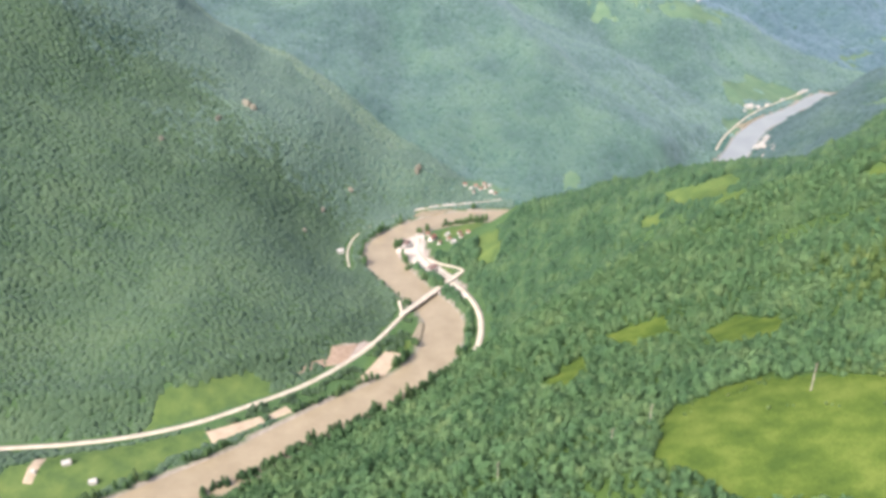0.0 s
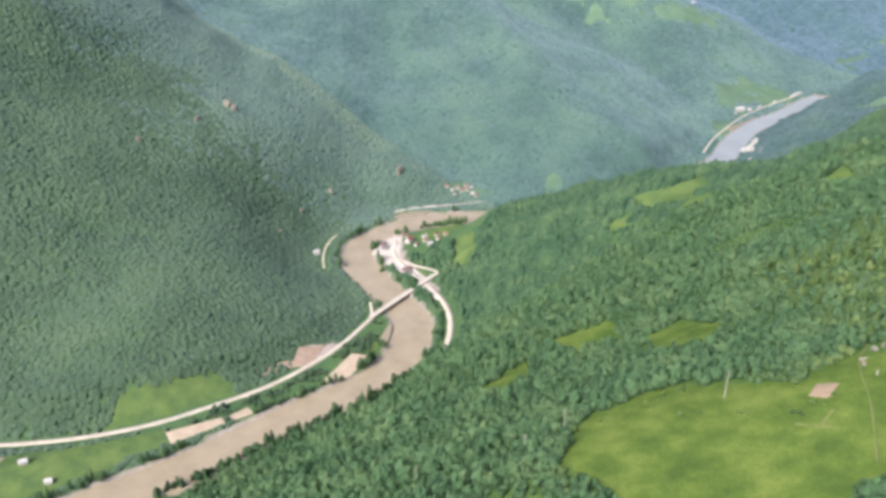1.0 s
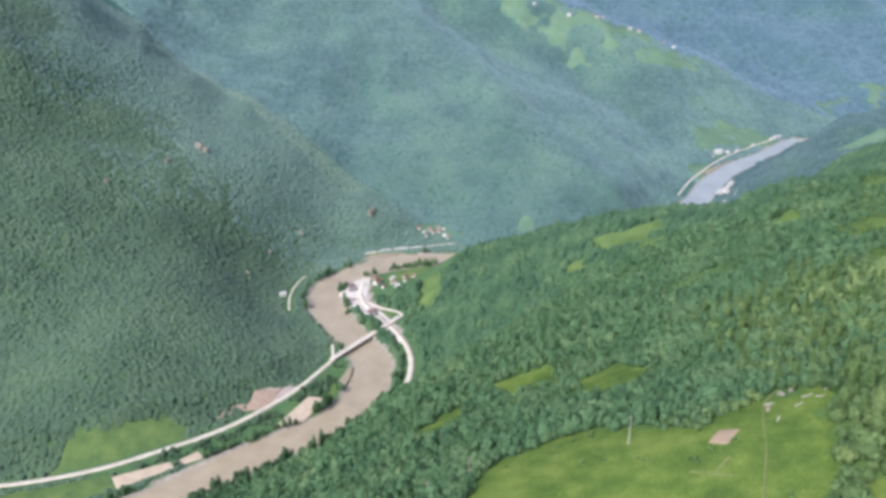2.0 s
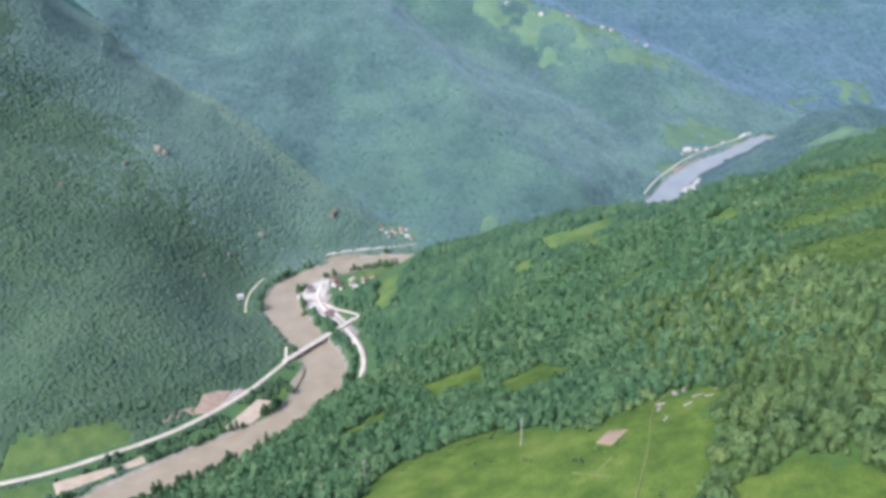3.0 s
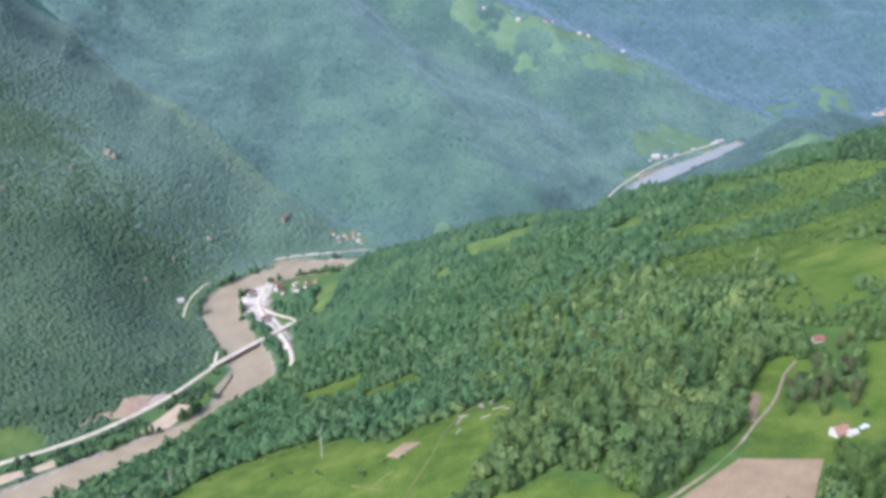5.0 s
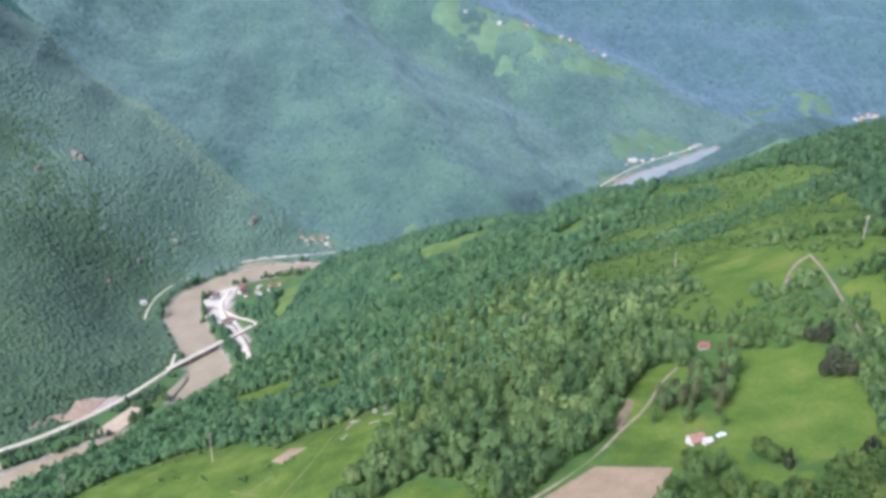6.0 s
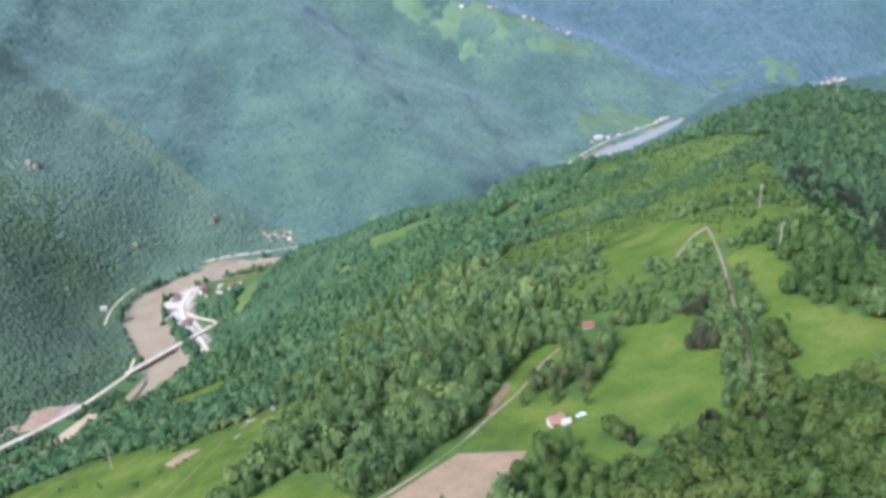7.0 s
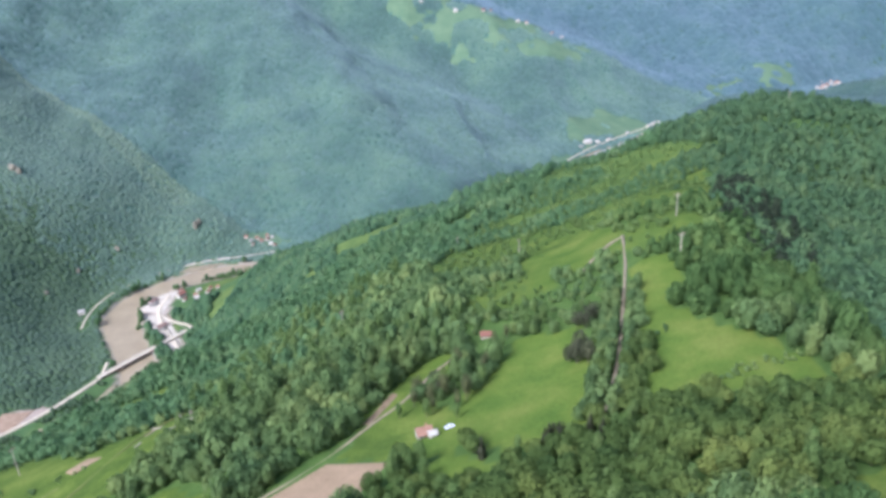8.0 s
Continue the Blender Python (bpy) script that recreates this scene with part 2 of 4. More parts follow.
ROAD_FAR = [(548, 1860), (590, 1960), (648, 2060), (716, 2170), (826, 2290), (930, 2392)]
LINES = {
    "crest of the near hill": [(700, -100, 560), (600, 60, 525), (556, 200, 487), (549, 260, 468), (596, 375, 459), (592, 460, 449), (604, 536, 446),
                               (615, 640, 426), (629, 714, 406), (700, 790, 414), (780, 855, 428), (860, 870, 414), (950, 900, 385), (1100, 1000, 330)],
    "upper terrace": [(440, 60, 470), (455, 200, 445), (447, 314, 428), (470, 340, 427), (483, 429, 418), (505, 420, 423), (520, 553, 404), (560, 690, 385), (540, 806, 352), (508, 919, 329)],
    "upper slope": [(360, 200, 410), (405, 325, 411), (425, 476, 400), (472, 549, 398), (379, 632, 350), (374, 803, 289), (447, 887, 306)],
    "mid slope": [(300, 250, 385), (349, 398, 389), (323, 485, 356), (293, 729, 265), (265, 939, 203), (318, 969, 244), (360, 1092, 229)],
    "field slope": [(190, 260, 345), (258, 400, 359), (207, 419, 339), (223, 692, 238), (182, 644, 238), (175, 880, 176), (147, 905, 144)],
    "low slope": [(90, 330, 315), (112, 414, 308), (57, 547, 228), (120, 660, 210), (36, 623, 192), (60, 800, 140)],
    "foot of the near hill": [(-330, 560, 50), (-190, 640, 42), (-110, 760, 34), (-30, 860, 48), (20, 960, 28), (50, 1040, 30), (40, 1140, 34), (0, 1230, 30), (0, 1330, 22)],
    "north end of the hill": [(150, 1180, 120), (268, 1080, 200), (354, 1050, 232), (595, 1250, 215), (720, 1247, 270), (656, 1100, 318), (594, 963, 343), (605, 819, 378)],
    "northern crest": [(727, 914, 412), (565, 957, 346), (443, 1021, 284), (420, 1120, 236), (445, 1221, 197), (414, 1284, 152), (332, 1311, 120)],
    "nose of the hill": [(45, 1385, 50), (110, 1398, 72), (220, 1390, 80), (340, 1450, 62), (450, 1570, 52), (545, 1700, 46)],
    "top of the nose": [(95, 1318, 70), (150, 1318, 96), (211, 1308, 120), (320, 1255, 162)],
    "lap of the hill": [(671, 446, 438), (689, 565, 415), (720, 650, 404), (769, 755, 391), (840, 700, 376), (1000, 560, 330)],
    "hills beyond": [(860, 1450, 240), (1031, 1924, 128), (800, 1850, 84), (1060, 2270, 104), (1130, 2370, 82), (1250, 2480, 76), (1200, 2180, 80), (1480, 2580, 44), (1750, 2450, 120), (2300, 2600, 260)],
    "left spur": [(-50, 1565, 34), (-126, 1560, 62), (-198, 1640, 76), (-309, 1720, 151), (-403, 1800, 193), (-515, 1880, 232), (-648, 1960, 275), (-824, 2080, 378), (-1100, 2200, 520)],
    "left face, low": [(-545, 885, 60), (-390, 930, 82), (-230, 1010, 38), (-255, 1130, 48), (-355, 1290, 92), (-262, 1400, 66), (-240, 1430, 66)],
    "left face, high": [(-592, 1000, 121), (-472, 1130, 115), (-627, 1250, 215), (-527, 1300, 175), (-441, 1493, 191), (-340, 1560, 150), (-602, 1480, 244), (-742, 1350, 285), (-800, 1500, 397), (-773, 1640, 380), (-872, 1820, 465)],
    "south of the hill": [(300, -300, 400), (0, -150, 300), (-200, 150, 220), (-450, 200, 180), (600, -500, 470), (0, -1300, 360), (-900, -300, 320), (1300, -400, 430), (1400, 700, 330)],
    "left rim": [(-900, 900, 250), (-1100, 1100, 420), (-1300, 1500, 620), (-1400, 2200, 760)],
    "gully": [(-20, 1640, 24), (-30, 1690, 52), (-90, 1800, 112), (-200, 2000, 175), (-284, 2200, 262), (-400, 2450, 360)],
    "middle mountain's rib": [(450, 1640, 25), (396, 1720, 70), (269, 1900, 149), (120, 2120, 215), (-96, 2400, 300), (-283, 2700, 420), (-500, 2950, 560)],
    "slack beside the rib": [(575, 1880, 10), (500, 2050, 40), (400, 2280, 88), (250, 2450, 125), (80, 2600, 190)],
    "second rib": [(830, 2400, 10), (729, 2480, 54), (510, 2550, 112), (245, 2650, 170), (-43, 2800, 260), (-200, 3000, 380)],
    "ridge with the hamlet": [(1010, 2480, 8), (960, 2620, 48), (851, 2750, 122), (707, 2830, 185), (549, 2850, 238), (374, 2850, 284), (145, 2880, 350), (-50, 3000, 440)],
    "far valley": [(1150, 2760, 30), (1000, 3000, 60), (800, 3200, 130), (500, 3400, 240)],
    "far mountain": [(1400, 2800, 40), (1700, 3050, 60), (1330, 3150, 130), (1000, 3500, 220), (1700, 3500, 230), (2300, 3200, 160), (700, 3900, 420), (1400, 3900, 420), (2200, 3900, 420), (400, 4400, 620), (1400, 4500, 640), (2400, 4500, 640), (-600, 4300, 740)],
}


def along(line, step):
    """Points on a line of the plan, about step metres apart."""
    out = []
    for a, b in zip(line, line[1:]):
        a, b = np.array(a, float), np.array(b, float)
        n = max(1, int(np.linalg.norm((b - a)[:2]) / step))
        out += [a + (b - a) * i / n for i in range(n)]
    return np.array(out + [np.array(line[-1], float)])


def curved(line, rounds=2):
    """The same line with its corners cut."""
    p = np.array(line, float)
    for _ in range(rounds):
        q = np.empty((2 * len(p), p.shape[1]))
        q[0], q[-1] = p[0], p[-1]
        q[1:-1:2], q[2:-1:2] = 0.75 * p[:-1] + 0.25 * p[1:], 0.25 * p[:-1] + 0.75 * p[1:]
        p = q
    return p


def off_line(x, y, line):
    """The distance of places from a line of the plan, and how far along it they lie."""
    x, y = np.asarray(x, float), np.asarray(y, float)
    best, place, run = np.full(x.shape, 1e9), np.zeros(x.shape), 0.0
    for (ax, ay), (bx, by) in zip(np.asarray(line)[:-1, :2], np.asarray(line)[1:, :2]):
        dx, dy = bx - ax, by - ay
        size = math.hypot(dx, dy) or 1e-6
        s = np.clip(((x - ax) * dx + (y - ay) * dy) / size ** 2, 0, 1)
        d = np.hypot(x - ax - s * dx, y - ay - s * dy)
        place = np.where(d < best, run + s * size, place)
        best, run = np.minimum(d, best), run + size
    return best, place


def inside(x, y, ring):
    """Which places lie in a closed ring of the plan."""
    x, y = np.asarray(x, float), np.asarray(y, float)
    hit = np.zeros(x.shape, bool)
    for (ax, ay), (bx, by) in zip(ring, list(ring[1:]) + [ring[0]]):
        if ay != by:
            hit ^= ((ay > y) != (by > y)) & (x < (bx - ax) * (y - ay) / (by - ay) + ax)
    return hit


def rough(x, y, size, seed=0.0):
    """Natural unevenness between about -1 and 1, with that many metres from hump to hump."""
    out, grain = 0.0, 0.62
    for k in range(3):
        u, v = np.asarray(x) * 2 ** k / size + 7.3 * k + seed, np.asarray(y) * 2 ** k / size - 3.1 * k + 2 * seed
        i, j = np.floor(u), np.floor(v)
        a, b = u - i, v - j
        a, b = a * a * (3 - 2 * a), b * b * (3 - 2 * b)

        def corner(p, q):
            h = np.sin(p * 127.1 + q * 311.7 + seed * 74.7) * 43758.5453
            return 2 * (h - np.floor(h)) - 1

        out = out + grain * ((corner(i, j) * (1 - a) + corner(i + 1, j) * a) * (1 - b) + (corner(i, j + 1) * (1 - a) + corner(i + 1, j + 1) * a) * b)
        grain *= 0.5
    return out


RIVER_LINE = curved(RIVER, 2)
_knots = [along(line, 70) for line in LINES.values()]
_r = along(RIVER, 60)
_way = np.gradient(_r, axis=0)
_way /= np.linalg.norm(_way, axis=1)[:, None]
for _side, _gap, _z in ((1, 0, 0.0), (1, 50, 8.0), (-1, 50, 8.0)):
    _p = _r + _side * _gap * np.stack([-_way[:, 1], _way[:, 0]], 1)
    _knots.append(np.c_[_p, np.full(len(_p), _z)])
KNOTS = np.concatenate(_knots)
_gap = np.hypot(KNOTS[:, None, 0] - KNOTS[None, :, 0], KNOTS[:, None, 1] - KNOTS[None, :, 1])
WEIGHTS = np.linalg.solve(np.sqrt(_gap ** 2 + 45.0 ** 2) - 4.0 * np.eye(len(KNOTS)), KNOTS[:, 2] - 200.0)


def smooth(v, a, b):
    s = np.clip((v - a) / (b - a), 0, 1)
    return s * s * (3 - 2 * s)


def river_half(place):
    return 27.0 + 9.0 * (1 - smooth(place, 250, 800)) - 9.0 * smooth(place, 2520, 2860) + 1.5 * np.sin(place / 37.0)


def height(x, y):
    """The ground's height at places of the plan."""
    x, y = np.atleast_1d(np.asarray(x, float)), np.atleast_1d(np.asarray(y, float))
    z = np.full(x.shape, 200.0)
    for (kx, ky, _), w in zip(KNOTS, WEIGHTS):
        z += w * np.sqrt((x - kx) ** 2 + (y - ky) ** 2 + 45.0 ** 2)
    d, place = off_line(x, y, RIVER_LINE)
    half = river_half(place)
    far = smooth(y, 1350, 2200) * smooth(d, 60, 300)
    far = far * (1 - 0.6 * smooth(y, 2500, 3200))
    z = z + smooth(d, 60, 260) * (0.9 * rough(x, y, 95, 1.0) + 0.4 * rough(x, y, 34, 2.0)) + far * (85 * (0.3 - np.abs(rough(x + 0.3 * y, y * 0.3, 300, 3.0))) + 18 * rough(x, y * 0.5, 140, 4.0))
    flank = smooth(d, 60, 220) * smooth(x, 20, 120) * (1 - smooth(x, 480, 600)) * smooth(y, 620, 800) * (1 - smooth(y, 1180, 1330))
    z = z + flank * (16 * (0.3 - np.abs(rough(0.25 * x + 0.12 * y, y, 95, 4.0))) + 3 * rough(0.4 * x, y, 40, 5.0))
    west = smooth(-x, 250, 450) * smooth(y, 800, 1000) * (1 - far)
    z = z + west * (9 * (0.3 - np.abs(rough(x * 0.4 - 0.1 * y, y, 120, 5.0))) + 4 * rough(x, y, 60, 6.0))
    z = np.maximum(z, 3.0 + 0.3 * rough(x, y, 25, 7.0))
    for line, reach in ((ROAD_EAST, 60), (ROAD_RAMP, 45), (ROAD_WEST, 45), (ROAD_FAR, 50)):
        z = 5.0 + (z - 5.0) * np.clip((off_line(x, y, line)[0] - 8) / reach, 0, 1)
    foot = np.minimum(np.clip((off_line(x, y, ROAD_NORTH[:6])[0] - 8) / 220, 0, 1), np.clip((off_line(x, y, ROAD_NORTH[5:])[0] - 8) / 110, 0, 1))
    z = 5.0 + (z - 5.0) * foot * (2 - foot)
    t = smooth(d, half + 4, half + 75)
    flat = 3.2 + 0.4 * rough(x, y, 30, 8.0)
    z = flat + (z - flat) * t
    return np.where(d < half + 4, -2.5 + (z + 2.5) * smooth(d, half - 3, half + 4), z)
# ---- the land's form ends ----


# ---- helpers for building ----
def mesh_of(name, verts, faces, mat, smooth_=True):
    me = bpy.data.meshes.new(name)
    verts, faces = np.asarray(verts, np.float32), np.asarray(faces, np.int32)
    size = faces.shape[1]
    me.vertices.add(len(verts))
    me.vertices.foreach_set("co", verts.ravel())
    me.loops.add(faces.size)
    me.loops.foreach_set("vertex_index", faces.ravel())
    me.polygons.add(len(faces))
    me.polygons.foreach_set("loop_start", np.arange(0, faces.size, size, dtype=np.int32))
    me.polygons.foreach_set("use_smooth", np.full(len(faces), smooth_))
    me.materials.append(mat)
    me.update(calc_edges=True)
    return me


def part(name, bm, mat, parent, label=""):
    """Links a bmesh as one mesh under a thing or a part."""
    me = bpy.data.meshes.new(name)
    bmesh.ops.recalc_face_normals(bm, faces=bm.faces[:])
    bm.to_mesh(me)
    bm.free()
    me.materials.append(mat)
    ob = new(name, me)
    ob.parent = parent
    return tagged(ob, label)


def box(bm, x, y, z, sx, sy, sz, bevel=0.0, turn=0.0):
    """A box with its middle at x, y and its foot at z."""
    made = bmesh.ops.create_cube(bm, size=1.0, matrix=Matrix.Translation((x, y, z + sz / 2)) @ Matrix.Rotation(turn, 4, "Z") @ Matrix.Diagonal((sx, sy, sz, 1)))
    if bevel:
        edges = list({e for v in made["verts"] for e in v.link_edges})
        bmesh.ops.bevel(bm, geom=edges, offset=bevel, segments=1, affect="EDGES", profile=0.5)


def rod(bm, a, b, r0, r1, sides=8):
    a, b = Vector(a), Vector(b)
    m = Matrix.Translation((a + b) / 2) @ (b - a).to_track_quat("Z", "Y").to_matrix().to_4x4()
    bmesh.ops.create_cone(bm, cap_ends=True, segments=sides, radius1=r0, radius2=r1, depth=(b - a).length, matrix=m)


def empty(name, x, y, z, turn=0.0):
    ob = new(name)
    ob.matrix_basis = pose(x, y, z, 0, 0, turn)
    return ob


def z_at(x, y):
    return float(height(x, y)[0])


def strip(name, line, width, mat, lift=0.7, thick=1.5, level=None, step=6.0):
    """A road or lane: a slab that follows a line of the plan over the ground."""
    p = along(curved([q[:2] for q in line], 2), step)
    way = np.gradient(p, axis=0)
    way /= np.linalg.norm(way, axis=1)[:, None]
    side = np.stack([-way[:, 1], way[:, 0]], 1) * width / 2
    wob = 1 + 0.06 * np.sin(np.arange(len(p)) * 1.3)[:, None]
    left, right = p + side * wob, p - side * wob
    zl, zr, zm = (height(q[:, 0], q[:, 1]) for q in (left, right, p))
    z = np.maximum(np.maximum(zl, zr), zm) * 0.5 + zm * 0.5 + lift
    if level is not None:
        z = np.maximum(z, level)
    z = np.convolve(np.pad(z, 3, mode="edge"), np.ones(7) / 7, "valid")
    rows = [np.c_[left, z - thick], np.c_[left, z], np.c_[p, z + 0.06], np.c_[right, z], np.c_[right, z - thick]]
    n = len(p)
    verts = np.concatenate(rows)
    faces = [(r * n + i, r * n + i + 1, (r + 1) * n + i + 1, (r + 1) * n + i) for r in range(4) for i in range(n - 1)]
    return new(name, mesh_of(name, verts, [f[::-1] for f in faces], mat))


def plot(name, ring, mat, lift=0.5, rows=0, ridge=0.18, thick=1.2, step=1.5):
    """A field with four corners, laid on the ground, with its furrows."""
    a, b, c, d = (np.array(q, float) for q in ring)
    nu, nv = max(3, int(np.linalg.norm(b - a) / step)), max(3, int(np.linalg.norm(d - a) / step))
    u, v = np.meshgrid(np.linspace(0, 1, nu), np.linspace(0, 1, nv))
    u, v = u.ravel(), v.ravel()
    p = ((1 - u) * (1 - v))[:, None] * a + (u * (1 - v))[:, None] * b + (u * v)[:, None] * c + ((1 - u) * v)[:, None] * d
    rim = (u == 0) | (u == 1) | (v == 0) | (v == 1)
    p = p + np.where(rim, 0.5, 0.0)[:, None] * np.stack([rough(p[:, 0], p[:, 1], 9, 1.0), rough(p[:, 0], p[:, 1], 7, 2.0)], 1)
    z = height(p[:, 0], p[:, 1]) + lift + 0.12 * rough(p[:, 0], p[:, 1], 5, 3.0)
    if rows:
        z = z + ridge * np.where(np.arange(len(u)) // nu % 2, 1, -1) * ~rim
    z = np.where(rim, z - thick, z)
    faces = [(j * nu + i, j * nu + i + 1, (j + 1) * nu + i + 1, (j + 1) * nu + i) for j in range(nv - 1) for i in range(nu - 1)]
    me = mesh_of(name, np.c_[p, z], faces, mat)
    if me.polygons[0].normal.z < 0:
        me.flip_normals()
    return new(name, me)


# ---- the plan's meadows, lanes and roads ----
MEADOWS = [
    [(105, 381), (127, 436), (153, 449), (161, 462), (189, 458), (247, 421), (284, 445), (300, 430), (309, 395), (298, 350), (283, 329), (220, 300), (140, 330)],
    [(284, 442), (322, 440), (322, 420), (300, 402), (280, 410)],
    [(295, 335), (331, 345), (371, 322), (375, 296), (300, 290)],
    [(120, 695), (182, 700), (182, 650), (140, 635)],
    [(195, 622), (231, 642), (252, 593), (238, 548), (198, 557)],
    [(54, 592), (97, 652), (102, 617), (75, 562)],
    [(252, 1094), (300, 1078), (350, 1104), (356, 1056), (318, 992), (262, 1044)],
    [(-47, 1196), (-38, 1214), (-66, 1226), (-80, 1232), (-66, 1212)],
    [(217, 1048), (246, 1047), (242, 1009), (221, 1012)],
    [(-12, 1256), (-2, 1318), (32, 1312), (42, 1240), (30, 1190), (2, 1196)],
    [(164, 1622), (229, 1627), (227, 1579), (169, 1564)],
    [(502, 426), (531, 418), (537, 390), (528, 312), (520, 303), (497, 304), (470, 328), (464, 350)],
    [(422, 354), (436, 398), (460, 430), (474, 414), (448, 378), (434, 354)],
    [(559, 406), (573, 413), (584, 385), (590, 368), (600, 360), (615, 318), (611, 296), (586, 305), (568, 313), (546, 304), (546, 325), (556, 345), (557, 370)],
    [(567, 476), (588, 480), (586, 440), (580, 416), (560, 404)], [(600, 520), (604, 552), (620, 553), (612, 528)],
    [(500, 575), (531, 634), (569, 592), (564, 525), (545, 500), (512, 488)],
    [(593, 596), (595, 632), (659, 660), (662, 640), (640, 612)], [(641, 714), (668, 742), (667, 705), (645, 690)], 
    [(416, 337), (432, 362), (447, 383), (466, 364), (472, 330), (462, 312), (448, 320)],
    [(466, 320), (480, 310), (490, 292), (476, 284), (462, 302)],
    [(583, 229), (606, 256), (625, 225), (593, 200)],
    [(-402, 768), (-400, 806), (-355, 836), (-299, 870), (-268, 870), (-272, 850), (-345, 794)],
    [(-560, 640), (-480, 712), (-400, 742), (-330, 772), (-318, 752), (-345, 728), (-440, 640), (-520, 580)],
    [(-112, 980), (-100, 1000), (-92, 985), (-104, 966)],
    [(300, 990), (338, 990), (335, 952), (302, 950)],
    [(430, 905), (468, 910), (462, 868), (432, 866)],
    [(-82, 1367), (-11, 1416), (15, 1392), (-20, 1345), (-68, 1330)],
    [(-46, 1545), (-42, 1578), (4, 1596), (34, 1580), (42, 1545), (10, 1534)],
    [(690, 2200), (700, 2330), (760, 2420), (880, 2440), (900, 2360), (800, 2250), (730, 2185)],
    [(600, 1950), (590, 2060), (640, 2130), (660, 2090), (620, 1990)],
    [(120, 2860), (160, 2960), (340, 2920), (480, 2930), (600, 2890), (720, 2850), (800, 2760), (750, 2670), (660, 2650), (520, 2680), (400, 2650), (240, 2700)],
    [(1085, 2630), (1250, 2890), (1490, 2890), (1480, 2790), (1290, 2760), (1180, 2650)], [(1290, 2720), (1330, 2790), (1400, 2800), (1370, 2720)],
    [(900, 1790), (935, 1960), (1052, 2030), (1075, 1900), (990, 1700)], [(960, 1600), (1000, 1680), (1050, 1640), (1000, 1580)],
]
LANE_MAIN = [(530, 312), (534, 325), (543, 361), (551, 407), (558, 448), (565, 493), (569, 535)]
LANE_TOP = [(569, 535), (561, 530), (552, 517), (538, 487)]
LANE_FIELD = [(360, 298), (384, 314), (413, 336), (430, 361), (444, 378), (456, 405), (466, 418)]
LANE_SQUARE = [(300, 452), (290, 440), (281, 418), (275, 388), (266, 360), (258, 335)]
LANE_CURL = [(496, 906), (506, 912), (510, 925), (502, 938)]
ROADS = [(ROAD_WEST, 13), (ROAD_EAST, 20), (ROAD_RAMP, 12), (ROAD_SPUR, 11), (ROAD_NORTH[:4], 10), (ROAD_NORTH[6:], 6), (ROAD_FAR, 14), (BRIDGE, 12), (LANE_FIELD, 5), (LANE_MAIN, 4), (LANE_TOP, 4), (LANE_SQUARE, 4), (LANE_CURL, 6)]
YARD = [(-154, 1277), (-154, 1319), (-135, 1342), (-110, 1360), (-98, 1320), (-90, 1262), (-66, 1218), (-42, 1180), (-18, 1150), (-44, 1148), (-76, 1190), (-110, 1232), (-135, 1258)]
SCRUBBY = [(470, 480), (430, 620), (470, 830), (560, 960), (640, 900), (700, 780), (650, 640), (626, 520), (560, 440), (500, 440)]
SLIM_ROW = [(438, 352), (462, 342), (482, 384), (496, 430), (486, 440), (452, 400)]
CLEAR = [(474, 422), (482, 446), (496, 448), (498, 420), (486, 404)]
VERGE = [(-341, 780), (-290, 817), (-230, 862), (-184, 915), (-148, 970), (-118, 1052), (-98, 1052), (-90, 990), (-108, 958), (-165, 885), (-222, 835), (-262, 800), (-320, 768)]
SLIP = [(-205, 915), (-204, 950), (-178, 972), (-150, 985), (-152, 970), (-180, 930)]
PLOTS = [  # name, corners, furrows
    ("tilled_field", [(415, 334), (446, 320), (425, 275), (362, 296)], TILLED, 1, "large bare field of pale tilled earth on the hill"),
    ("tilled_field", [(247, 402), (256, 415), (269, 410), (256, 394)], TILLED, 1, "small square of bare pale earth in a meadow"),
    ("turned_strip", [(425, 364), (436, 393), (442, 389), (431, 360)], TURNED, 1, "narrow strip of brown turned earth beside a lane"),
    ("tilled_field", [(-164, 881), (-130, 960), (-102, 956), (-125, 902)], SAND, 0, "bare pale plot on the river bank below the road"),
    ("tilled_field", [(-328, 770), (-268, 806), (-259, 795), (-313, 750)], SAND, 0, "long bare reddish plot between road and river"),
    ("tilled_field", [(-497, 661), (-502, 701), (-487, 704), (-485, 662)], SAND, 0, "bare sandy strip in the riverside meadow"),
    ("turned_strip", [(284, 424), (288, 438), (292, 436), (288, 422)], DIRT, 0, "worn bare earth where the track ends"),
    ("turned_strip", [(241, 371), (254, 386), (257, 384), (244, 369)], DRY, 0, "worn dry strip of grass below the bare square"),
    ("turned_strip", [(233, 380), (254, 368), (252, 364), (231, 376)], DRY, 0, "worn dry strip of grass across the meadow"),
    ("turned_strip", [(-95, 1263), (-90, 1266), (-57, 1229), (-61, 1222)], TURNED, 0, "brown bare strip between two roads"),
    ("sand_bank", [(-262, 808), (-243, 830), (-228, 817), (-254, 799)], SAND, 0, "low heap of pale sand beside the river"),
    ("sand_bank", [(640, 2048), (742, 2160), (760, 2148), (662, 2042)], DIRT, 0, "pale mud shore below the far road"),
    ("sand_bank", [(-138, 1432), (-120, 1462), (-56, 1481), (-84, 1450)], DIRT, 0, "pale mud bank on the river's bend"),
    ("sand_bank", [(-98, 1000), (-90, 1042), (-78, 1046), (-86, 980)], DIRT, 0, "narrow bank of pale silt beside the river"),
]


